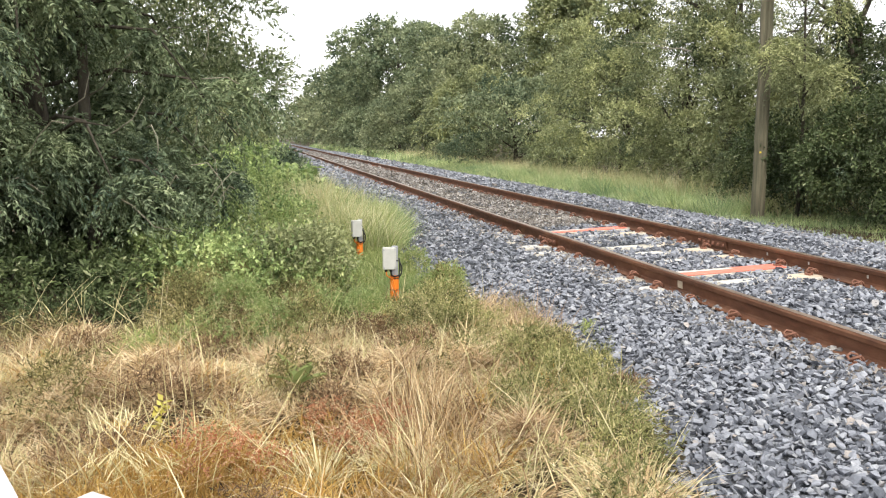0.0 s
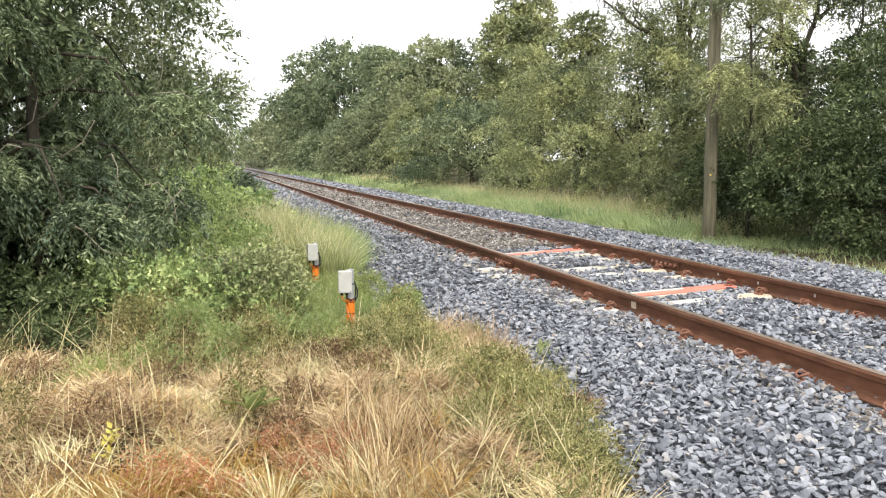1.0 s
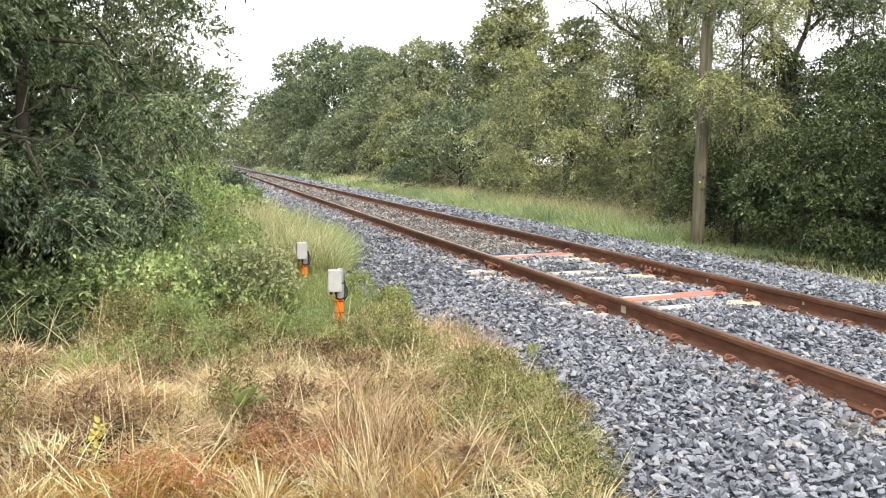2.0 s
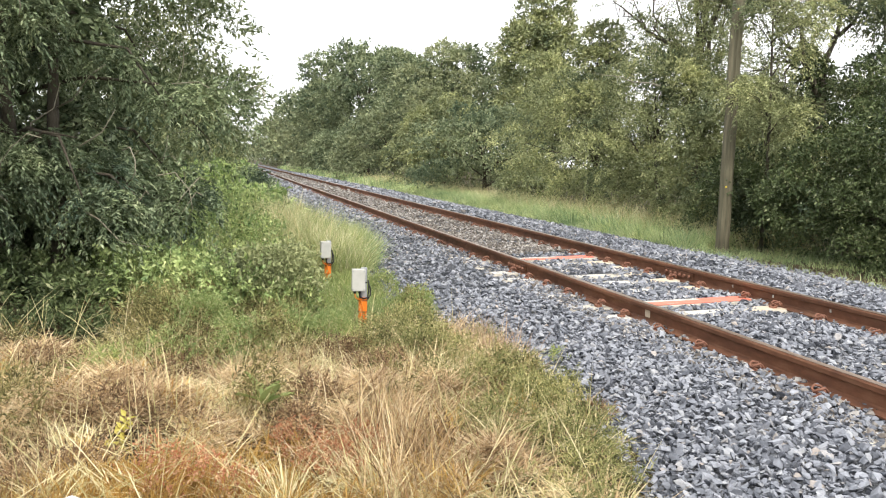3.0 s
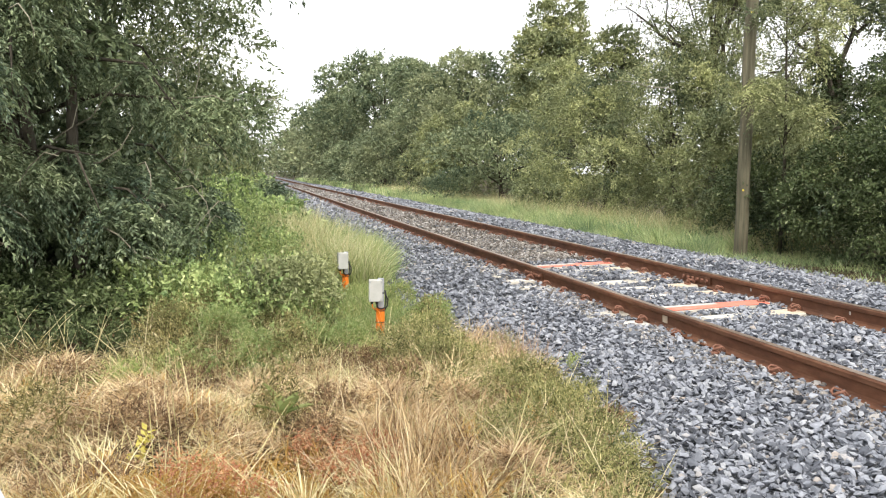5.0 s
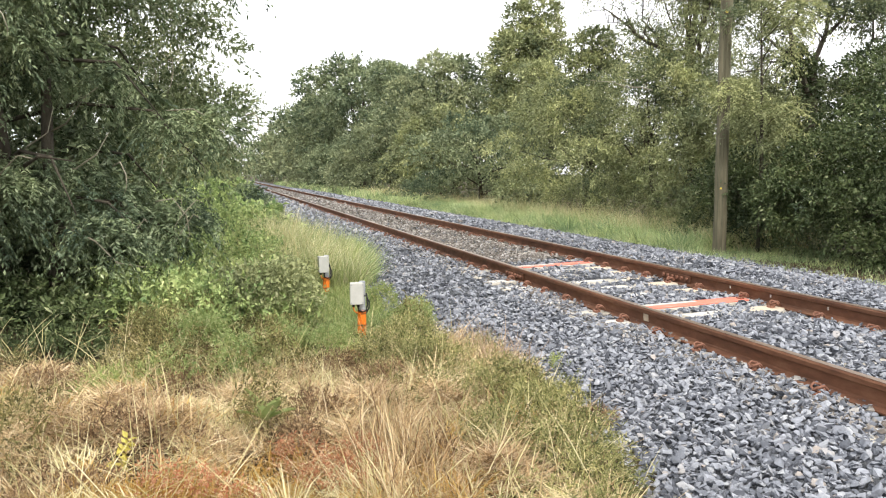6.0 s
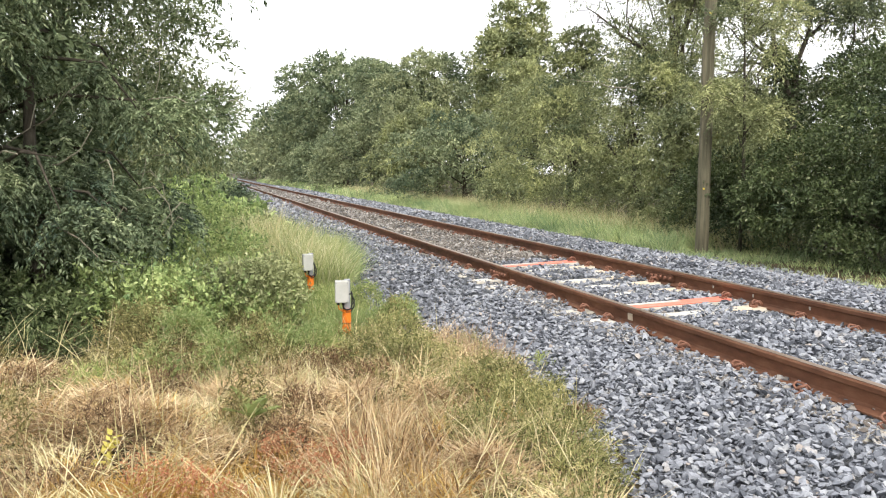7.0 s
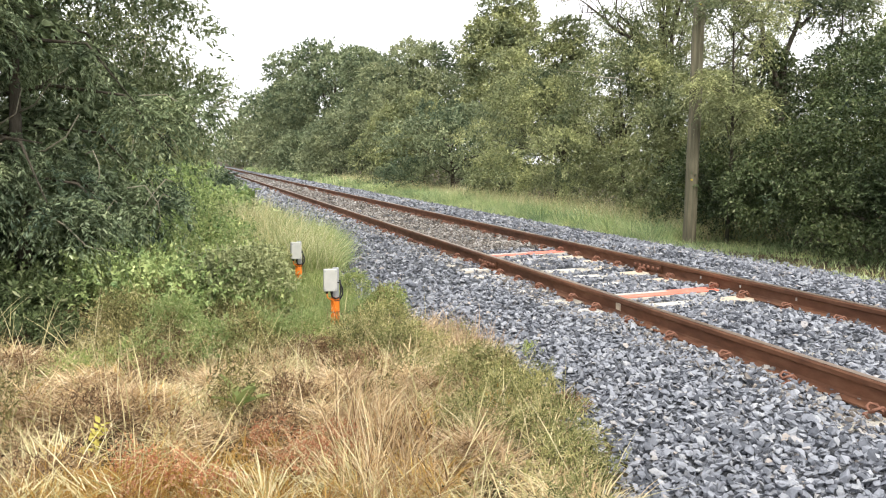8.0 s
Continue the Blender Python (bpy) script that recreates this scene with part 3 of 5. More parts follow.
for y in (6.87, 8.17, 8.78, 9.35, 9.93, 10.5):
    s = copy_thing(first, canted(TRACK_X, y, 0.012))
    tagged(s, "concrete sleeper daubed with white and cream paint")
    part("paint_patch", box(0.36, 0.15, 0.005, 0.002, (-0.08, 0, 0.002)), M_WHITEPAINT, s, "chalky white paint")
    part("paint_patch", box(0.36, 0.2, 0.005, 0.002, (0.55, 0, 0.002)), M_CREAM, s, "cream paint beside the rail")
    part("paint_patch", box(0.3, 0.2, 0.005, 0.002, (-0.97, 0, 0.002)), M_WHITEPAINT, s, "chalky white paint")
for y in (7.36, 11.05):
    s = copy_thing(first, canted(TRACK_X, y, 0.022))
    tagged(s, "concrete sleeper painted bright orange between the rails")
    part("orange_paint", box(1.34, 0.15, 0.008, 0.002, (0, -0.035, 0.0035)), M_ORANGE, s, "worn orange paint")
    part("white_edge", box(0.8, 0.075, 0.008, 0.002, (-0.22, 0.08, 0.0035)), M_WHITEPAINT, s, "white paint along one edge")
    part("orange_paint", box(0.5, 0.075, 0.008, 0.002, (0.43, 0.08, 0.0035)), M_ORANGE, s, "worn orange paint")

# ---- line-side cabinets on orange sleeves ----
def cable(points, radius, parent, mat=M_BLACK, name="cable"):
    return part(name, tube(points, [radius] * len(points), 6), mat, parent)


def junction_post(x, y, turn, scale, label):
    p = thing("junction_box_post", label, "junction box", pose(x, y, -0.02, 0, 0, turn) @ Matrix.Scale(scale, 4), "junction boxes beside the track")
    sl = bmesh.new()
    bmesh.ops.create_cone(sl, cap_ends=True, segments=20, radius1=0.043, radius2=0.041, depth=0.28, matrix=Matrix.Translation((0, 0, 0.14)))
    sl = part("sleeve", sl, M_SLEEVE, p, "bright orange plastic sleeve")
    for z in (0.14, 0.25):
        part("band", tube([(0.0455 * math.cos(a), 0.0455 * math.sin(a), z) for a in np.linspace(0, 6.2, 16)], [0.004] * 16, 5), M_BLACK, sl)
    part("post", box(0.058, 0.05, 0.5, 0.006, (0.005, 0, 0.31)), M_GREYPIPE, p, "grey plastic post")
    b = part("box", box(0.12, 0.085, 0.2, 0.008, (-0.055, -0.07, 0.455), None, 3), M_GREYBOX, p, "light grey plastic box")
    part("lid", box(0.126, 0.022, 0.207, 0.007, (-0.055, -0.122, 0.455), None, 3), M_GREYBOX, b)
    for sx in (-0.106, -0.004):
        for sz in (0.37, 0.54):
            part("screw", box(0.012, 0.006, 0.012, 0.002, (sx, -0.1345, sz)), M_GREYPIPE, b)
    for sx in (-0.085, -0.04):
        part("gland", tube([(sx, -0.08, 0.35), (sx, -0.08, 0.325)], [0.014, 0.013], 8), M_BLACK, b)
    cable([(-0.085, -0.08, 0.33), (-0.08, -0.08, 0.29), (-0.05, -0.06, 0.265), (-0.02, -0.045, 0.25), (0, -0.046, 0.18), (0.0, -0.047, 0.02)], 0.006, p, M_SLEEVE)
    cable([(-0.04, -0.08, 0.33), (-0.035, -0.07, 0.29), (0.0, -0.05, 0.27), (0.04, -0.03, 0.28), (0.052, -0.015, 0.33), (0.052, -0.01, 0.4), (0.045, 0.01, 0.44)], 0.008, p)
    cable([(0.045, -0.02, 0.41), (0.07, -0.02, 0.36), (0.068, -0.02, 0.30), (0.04, -0.035, 0.262)], 0.007, p)
    part("strap", box(0.066, 0.058, 0.012, 0.002, (0.005, 0, 0.42)), M_BLACK, p)
    return p


junction_post(1.27, 8.12, -4, 1.0, "grey junction box strapped to a post in an orange sleeve")
junction_post(1.25, 10.9, 6, 1.0, "weathered grey junction box on a post in tall grass")

# ---- the wooden pole ----
pole = thing("utility_pole", "weathered grey-brown wooden utility pole beside the hedge", "utility pole", pose(8.19, 13.1, 0.1, 0, 0.5, 0))
ph = [-0.3, 0, 0.3, 0.8, 1.5, 2.5, 3.5, 4.5, 6, 7.5]
part("shaft", tube([(0.008 * math.sin(3 * z), 0.008 * math.cos(2 * z), z) for z in ph], [0.12, 0.116, 0.112, 0.108, 0.106, 0.104, 0.102, 0.1, 0.094, 0.088], 20), M_POLE, pole)
for z, a in ((1.2, 0.35), (4.12, 0.35)):
    part("tag", box(0.055, 0.006, 0.03, 0.002, (-0.052, -0.098, z)), M_YELLOW, pole, "small yellow tag")

# ---- trees and hedges ----
SWAYING = []


def build_tree(name, label, category, x, y, height, width, low, clumps, size, count, mat, seed, per=9, leaf=0.075, aspect=0.5, spray=0.3, droop=0.25, radius=0.14, group="", depth=None, core=0.62, sway=0.0, limbs=14, turn=0):
    """A tree or a bush: a forked trunk and a crown of leaf sprays on overlapping clumps."""
    r = np.random.RandomState(seed)
    t = thing(name, label, category, pose(x, y, float(ground_height(np.array(x), np.array(y))) - 0.03, 0, 0, turn), group)
    cl = clump_cloud(r, height, width, low, clumps, size, depth)
    part("trunk", limb_set(r, cl, max(low, 0.3), radius, limbs), M_BARK, t)
    p, way = sprays(r, cl, count, per, spray, droop, core=core)
    crown = part("crown", leaf_mesh("crown", p, way, leaf * r.uniform(0.7, 1.3, len(p)), aspect, mat, r), None, t)
    if sway:
        SWAYING.append((crown, Matrix.Identity(4), sway, r.uniform(0, 6.28), r.uniform(2.2, 3.4)))
    return t


G_R = "hedgerow beside the track"
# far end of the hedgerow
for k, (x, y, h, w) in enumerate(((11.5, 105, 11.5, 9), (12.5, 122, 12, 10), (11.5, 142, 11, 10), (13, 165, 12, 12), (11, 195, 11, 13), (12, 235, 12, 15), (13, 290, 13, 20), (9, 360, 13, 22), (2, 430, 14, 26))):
    build_tree("tree", "far green tree in the hedgerow along the track", "tree", x, y, h, w, 0.0, 25, 2.24, 800, L_FAR_HAZE, 100 + k, 8, 0.5, 0.7, 0.8, 0.2, 0.2, G_R, core=0.6, limbs=4)
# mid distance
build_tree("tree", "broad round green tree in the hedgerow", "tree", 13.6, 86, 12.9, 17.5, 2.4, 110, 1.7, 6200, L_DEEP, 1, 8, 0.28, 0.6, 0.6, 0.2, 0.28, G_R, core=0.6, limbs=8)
build_tree("tree", "green tree with a bare twig showing at its top", "tree", 14.2, 53, 8.9, 9.0, 1.6, 84, 1.1, 5000, L_FAR_HAZE, 2, 8, 0.19, 0.6, 0.5, 0.2, 0.2, G_R, core=0.6, limbs=8)
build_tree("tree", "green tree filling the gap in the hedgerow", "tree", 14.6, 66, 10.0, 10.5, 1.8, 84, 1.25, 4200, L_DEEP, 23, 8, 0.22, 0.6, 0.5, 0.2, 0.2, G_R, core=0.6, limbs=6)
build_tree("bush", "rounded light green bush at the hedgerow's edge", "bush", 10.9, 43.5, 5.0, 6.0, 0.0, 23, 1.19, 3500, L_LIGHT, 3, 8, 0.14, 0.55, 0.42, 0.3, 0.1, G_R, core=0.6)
build_tree("bush", "green bush with arching shoots in the hedgerow", "bush", 11.0, 57, 4.8, 8.0, 0.0, 23, 1.38, 2600, L_FAR_HAZE, 4, 8, 0.19, 0.55, 0.5, 0.3, 0.1, G_R, core=0.6)
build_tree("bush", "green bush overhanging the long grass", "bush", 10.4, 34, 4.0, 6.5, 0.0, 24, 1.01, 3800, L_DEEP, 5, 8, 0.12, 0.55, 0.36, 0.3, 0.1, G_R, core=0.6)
build_tree("bush", "green bush far along the hedgerow", "bush", 11.0, 74, 4.6, 9.0, 0.0, 30, 1.34, 2100, L_DEEP, 6, 8, 0.24, 0.55, 0.6, 0.3, 0.1, G_R, core=0.6)
build_tree("bush", "dark green bush far along the hedgerow", "bush", 11.0, 90, 5.5, 11.0, 0.0, 30, 1.68, 1700, L_FAR_HAZE, 7, 8, 0.3, 0.55, 0.7, 0.3, 0.1, G_R, core=0.6)
build_tree("tree", "tall narrow grey-green tree", "tree", 14.6, 40, 9.8, 4.0, 2.0, 62, 0.82, 5800, L_LIGHT, 8, 8, 0.15, 0.6, 0.42, 0.15, 0.2, G_R, core=0.6, sway=0.35)
build_tree("tree", "slim green tree standing behind the hedge", "tree", 13.45, 30, 7.0, 1.9, 1.4, 34, 0.5, 2600, L_HEDGE, 9, 8, 0.12, 0.55, 0.36, 0.2, 0.13, G_R, core=0.6, sway=0.35)
build_tree("tree", "light green tree between taller trees", "tree", 13.4, 34.5, 6.6, 4.6, 0.0, 44, 0.8, 3000, L_LIGHT, 10, 8, 0.12, 0.55, 0.36, 0.25, 0.14, G_R, core=0.6)
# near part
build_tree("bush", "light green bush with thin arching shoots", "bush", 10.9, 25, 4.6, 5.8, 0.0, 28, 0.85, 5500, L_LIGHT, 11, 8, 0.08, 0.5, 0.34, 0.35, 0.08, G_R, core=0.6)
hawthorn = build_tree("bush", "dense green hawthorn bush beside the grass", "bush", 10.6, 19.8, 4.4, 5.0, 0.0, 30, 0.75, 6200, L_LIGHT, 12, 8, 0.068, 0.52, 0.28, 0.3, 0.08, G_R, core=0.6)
bm = bmesh.new()
for pts, rad in [
    ([(-1.14, -1.8, 3.24), (-1.42, -1.82, 3.3), (-1.84, -1.85, 3.29), (-2.05, -1.72, 3.41), (-2.46, -1.73, 3.42), (-2.73, -1.8, 3.44)], 0.018),
]:
    tube(pts, [rad * (1 - 0.8 * i / (len(pts) - 1)) for i in range(len(pts))], 6, bm)
part("bare_branch", bm, M_TWIG, hawthorn, "pale bare branch")
ash = build_tree("ash_tree", "tall light green ash tree with open branches", "tree", 12.2, 21.2, 9.2, 6.0, 1.0, 66, 0.56, 5000, L_HEDGE, 13, 10, 0.08, 0.42, 0.36, 0.45, 0.16, G_R, core=0.6, sway=0.45, limbs=13)
bm = bmesh.new()
for pts, rad in [
    ([(-0.08, -0.6, 4.06), (-0.4, -0.64, 4.5), (-0.91, -0.66, 4.51), (-1.15, -0.72, 4.57), (-1.4, -0.46, 4.74), (-1.88, -0.62, 4.93), (-2.12, -0.69, 5.11), (-2.31, -0.73, 5.21), (-2.6, -0.73, 5.4), (-2.87, -0.7, 5.55)], 0.075),
    ([(-1.84, -0.6, 4.92), (-2.05, -0.71, 5.14), (-2.29, -0.74, 5.55), (-2.38, -0.6, 5.97)], 0.025),
    ([(-1.4, -0.6, 4.74), (-1.57, -0.45, 5.01), (-1.5, -0.71, 5.45), (-1.21, -0.59, 5.82)], 0.03),
    ([(-1.15, -0.6, 4.57), (-1.33, -0.63, 5.03), (-1.18, -0.45, 5.6)], 0.02),
    ([(-2.31, -0.6, 5.21), (-2.56, -0.68, 5.19), (-2.91, -0.63, 5.13)], 0.012),
]:
    tube(pts, [rad * (1 - 0.85 * i / (len(pts) - 1)) for i in range(len(pts))], 6, bm)
    for q in range(7):
        k = random.randint(1, len(pts) - 1)
        b = Vector(pts[k - 1]).lerp(Vector(pts[k]), random.random())
        e = Vector((random.gauss(-0.15, 0.35), random.gauss(0, 0.3), random.gauss(0.15, 0.3)))
        tube([b, b + e * 0.5 + Vector((0, 0, 0.05)), b + e], [0.011, 0.008, 0.003], 4, bm)
part("bough", bm, M_BARK, ash, "dark crooked open boughs")
build_tree("ash_tree", "bushy olive green ash filling the gap behind the pole", "tree", 11.9, 20.2, 7.6, 2.6, 2.4, 46, 0.5, 4200, L_LIGHT, 24, 9, 0.075, 0.42, 0.34, 0.4, 0.09, G_R, core=0.6, sway=0.4, limbs=9)
build_tree("bush", "dark green bush behind the utility pole", "bush", 10.5, 16.4, 3.4, 3.8, 0.0, 24, 0.65, 5000, L_LIGHT, 14, 8, 0.072, 0.52, 0.26, 0.3, 0.07, G_R, core=0.6)
# dark glossy hedge leaves, whose colour also carries the shade at the hedge's foot
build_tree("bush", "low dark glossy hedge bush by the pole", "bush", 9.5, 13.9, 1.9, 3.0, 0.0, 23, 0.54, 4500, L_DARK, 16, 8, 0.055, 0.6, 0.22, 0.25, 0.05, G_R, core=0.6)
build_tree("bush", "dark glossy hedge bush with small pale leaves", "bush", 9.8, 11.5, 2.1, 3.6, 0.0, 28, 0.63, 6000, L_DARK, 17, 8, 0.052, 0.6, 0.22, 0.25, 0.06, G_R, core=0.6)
build_tree("bush", "tall dark green hedge bush with deep shade in its colour", "bush", 10.0, 9.2, 3.6, 4.6, 0.0, 44, 0.73, 5500, L_DARK, 18, 8, 0.058, 0.6, 0.24, 0.25, 0.06, G_R, core=0.6)
build_tree("tree", "green tree standing behind the dark hedge", "tree", 13.4, 12.0, 4.8, 5.5, 0.6, 33, 0.72, 1600, L_LIGHT, 19, 8, 0.08, 0.5, 0.3, 0.3, 0.14, G_R, core=0.65)
build_tree("bush", "light green thicket behind the hedge", "bush", 12.8, 17.4, 3.9, 4.2, 0.0, 23, 0.75, 3800, L_LIGHT, 20, 8, 0.08, 0.5, 0.3, 0.3, 0.07, G_R, core=0.6)
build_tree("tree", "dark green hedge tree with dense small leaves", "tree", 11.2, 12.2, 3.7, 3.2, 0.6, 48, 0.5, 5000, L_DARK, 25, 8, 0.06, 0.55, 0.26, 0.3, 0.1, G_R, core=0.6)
build_tree("bush", "light yellow-green bush in front of the open sky", "bush", 11.5, 16.9, 2.95, 1.8, 0.0, 30, 0.4, 2200, L_LIGHT, 26, 8, 0.07, 0.42, 0.3, 0.2, 0.06, G_R, core=0.6)
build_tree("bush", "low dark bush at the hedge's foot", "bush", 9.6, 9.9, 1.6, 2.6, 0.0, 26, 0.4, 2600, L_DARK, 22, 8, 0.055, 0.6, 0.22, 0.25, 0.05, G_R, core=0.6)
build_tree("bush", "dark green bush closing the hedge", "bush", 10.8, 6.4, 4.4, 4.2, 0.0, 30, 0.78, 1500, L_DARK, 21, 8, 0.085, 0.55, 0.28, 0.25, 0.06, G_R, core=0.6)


def ivy_tree(x, y):
    """A leaning tree with crooked open limbs, ivy clumps and thin foliage."""
    r = np.random.RandomState(15)
    t = thing("ivy_tree", "leaning tree with ivy on its crooked limbs and sky between", "tree", pose(x, y, 0.15), G_R)
    limbs = [
        ([(-0.16, 0.0, -0.41), (-0.24, -0.12, 0.39), (-0.23, -0.03, 1.19), (-0.1, -0.1, 1.97), (0.0, -0.13, 2.65), (0.05, -0.03, 3.2), (0.2, 0.13, 3.65), (0.4, 0.09, 4.16), (0.47, 0.08, 4.66), (0.38, -0.08, 5.53)], 0.13),
        ([(0.01, 0.0, 2.48), (-0.11, -0.07, 2.92), (-0.26, -0.1, 3.31), (-0.5, -0.12, 3.65), (-0.49, -0.09, 3.9), (-0.4, 0.13, 4.31), (-0.2, 0.1, 4.57), (-0.14, 0.09, 4.95), (-0.24, 0.09, 5.49)], 0.085),
        ([(-0.4, 0.0, 4.31), (-0.64, -0.06, 4.22), (-0.89, 0.04, 4.14), (-1.17, 0.07, 3.97)], 0.03),
        ([(-0.4, 0.0, 4.33), (-0.68, 0.11, 4.4), (-0.9, -0.12, 4.42)], 0.022),
        ([(-0.51, 0.0, 3.76), (-0.75, 0.05, 3.88), (-1.0, 0.0, 4.04)], 0.05),
        ([(-0.55, 0.0, 3.63), (-0.94, -0.01, 3.67), (-1.29, -0.12, 3.6)], 0.022),
        ([(-0.52, 0.0, 3.58), (-0.81, 0.11, 3.58), (-1.06, 0.01, 3.53), (-1.28, -0.06, 3.38), (-1.48, 0.12, 3.35)], 0.026),
        ([(-0.65, 0.0, 3.54), (-0.72, 0.11, 3.35), (-0.68, 0.1, 3.18), (-0.84, 0.0, 2.85)], 0.018),
        ([(0.01, 0.0, 2.48), (-0.23, 0.03, 2.75), (-0.43, -0.02, 3.02), (-0.6, -0.1, 3.19)], 0.025),
        ([(0.2, 0.0, 3.6), (-0.04, 0.09, 3.77), (-0.24, -0.14, 3.8)], 0.02),
        ([(0.34, 0.0, 3.99), (0.14, 0.04, 4.2), (0.0, -0.07, 4.36)], 0.02),
        ([(0.4, 0.0, 4.16), (0.72, -0.01, 4.45), (0.82, -0.05, 5.11)], 0.05),
        ([(0.4, 0.0, 0.4), (0.8, -0.06, 1.8), (1.05, -0.09, 2.9), (1.2, -0.03, 3.6), (1.36, -0.09, 4.1), (1.45, 0.04, 4.6), (1.6, -0.07, 5.27)], 0.055),
        ([(1.5, 0.0, 4.05), (1.33, 0.07, 4.3)], 0.02),
        ([(1.54, 0.0, 4.03), (1.94, 0.02, 4.27), (2.06, 0.12, 4.73)], 0.03),
    ]
    bm = bmesh.new()
    for pts, rad in limbs:
        n = len(pts)
        tube(pts, [rad * (1 - 0.85 * i / (n - 1)) for i in range(n)], 8 if rad > 0.04 else 5, bm)
        for q in range(0 if rad > 0.1 else 6):
            k = r.randint(1, n)
            b = Vector(pts[k - 1]).lerp(Vector(pts[k]), r.uniform(0, 1))
            e = Vector((r.normal() * 0.3, r.normal() * 0.3, r.normal() * 0.25 + 0.05))
            tube([b, b + e * 0.5 + Vector((0, 0, 0.05)), b + e], [0.008, 0.006, 0.002], 4, bm)
    part("trunk", bm, M_BARK, t)
    ivy = [(a + r.uniform(-0.1, 0.1), b, c + r.uniform(-0.12, 0.12), s, s, s) for a, b, c in [(-0.28, -0.05, 3.3), (-0.45, -0.01, 3.54), (-0.16, -0.06, 3.53), (-0.36, -0.02, 3.74), (0.17, 0.07, 3.48), (0.01, -0.03, 3.2), (-0.07, -0.08, 2.87), (-0.17, -0.07, 1.97), (-0.23, -0.05, 1.19)] for s in (0.14, 0.1)]
    p, way = sprays(r, ivy, 620, 8, 0.12, 0.3, core=0.5)
    part("ivy", leaf_mesh("ivy", p, way, 0.06 * r.uniform(0.7, 1.3, len(p)), 0.75, L_DARK, r), None, t, "dark ivy round the limbs")
    cl = [(a + r.uniform(-0.2, 0.2), b + r.uniform(-0.4, 0.4), c + r.uniform(-0.2, 0.2), s, s, s * 0.75) for a, b, c in [(-1.47, -0.61, 4.56), (-1.1, -0.38, 4.69), (-1.21, 0.37, 4.36), (0.05, 0.16, 4.64), (0.33, -0.37, 4.37), (0.71, -0.24, 4.67), (0.99, -0.45, 4.24), (1.39, -0.06, 4.48), (1.82, -0.64, 3.93), (1.92, 0.28, 4.72), (-0.23, 0.55, 5.27), (-0.87, 0.64, 5.34), (-1.49, 0.33, 5.41), (0.8, 0.64, 5.55), (1.6, -0.67, 5.6), (1.17, -0.3, 3.23), (0.65, 0.65, 2.99), (1.72, 0.39, 3.13), (-0.38, -0.13, 2.47), (0.27, 0.62, 2.65), (-0.83, 0.17, 2.46), (-1.28, 0.45, 2.62)] for s in r.uniform(0.22, 0.42, 2)]
    p, way = sprays(r, cl, 3300, 9, 0.3, 0.4, core=0.4)
    crown = part("crown", leaf_mesh("crown", p, way, 0.07 * r.uniform(0.7, 1.3, len(p)), 0.45, L_HEDGE, r), None, t)
    SWAYING.append((crown, Matrix.Identity(4), 0.4, 1.0, 2.9))


ivy_tree(11.3, 15.0)


def ash_sapling(x, y):
    """A slender young ash whose leaves hang in front of the pole."""
    r = np.random.RandomState(17)
    t = thing("ash_sapling", "slender young ash with light leaves beside the pole", "tree", pose(x, y, 0.15), G_R)
    bm = tube([(0, 0, -0.1), (0.05, 0.02, 1.2), (-0.02, -0.05, 2.4), (-0.1, -0.1, 3.6), (-0.15, -0.1, 5.0)], [0.035, 0.03, 0.024, 0.016, 0.005], 7)
    cl = []
    for k in range(16):
        h, a = r.uniform(1.7, 5.0), r.uniform(0, 6.283)
        e = Vector((math.cos(a) * r.uniform(0.3, 0.85) - 0.15, math.sin(a) * r.uniform(0.3, 0.7) - 0.1, h))
        tube([Vector((-0.05, -0.05, h - 0.35)), Vector((-0.05, -0.05, h - 0.3)).lerp(e, 0.5) + Vector((0, 0, 0.08)), e], [0.012, 0.008, 0.003], 5, bm)
        s = r.uniform(0.2, 0.36)
        cl.append((e.x, e.y, e.z, s, s, s * 0.7))
    part("trunk", bm, M_BARK, t)
    p, way = sprays(r, cl, 1150, 12, 0.3, 0.5, 0.1, 0.3, 0.3, 0.5, True)
    crown = part("crown", leaf_mesh("crown", p, way, 0.065 * r.uniform(0.6, 1.3, len(p)), 0.34, L_LIGHT, r), None, t)
    SWAYING.append((crown, Matrix.Identity(4), 0.7, 0.4, 2.3))


ash_sapling(8.8, 12.9)

# the other side
G_L = "trees on the near side of the track"
for k, (x, y, h, w) in enumerate(((-2.0, 14.2, 6.0, 5.3), (-3.2, 27, 6.2, 6.8), (-2.8, 40, 5.6, 6.6), (-3.0, 58, 6.5, 8.0))):
    build_tree("tree", "green tree behind the drooping tree", "tree", x, y, h, w, 0.9 if k < 1 else 0.0, 44 if k < 1 else 34, 0.8 if k < 1 else 1.06, 6000 if k < 1 else 2600, L_SAGE if k < 1 else L_HEDGE, 40 + k, 8, 0.085 + 0.04 * k, 0.45, 0.4, 0.3, 0.12, G_L, core=0.6, limbs=6)
build_tree("bush", "low shaggy grey-green bush beside the track", "bush", 0.7, 25.5, 1.25, 2.0, 0.0, 22, 0.34, 900, L_WILLOW, 71, 8, 0.1, 0.45, 0.3, 0.3, 0.04, G_L, core=0.6)
build_tree("bush", "low green bush on the bank", "bush", -0.9, 22.0, 1.5, 2.6, 0.0, 22, 0.42, 900, L_BRAMBLE, 72, 8, 0.1, 0.5, 0.3, 0.3, 0.04, G_L, core=0.6)
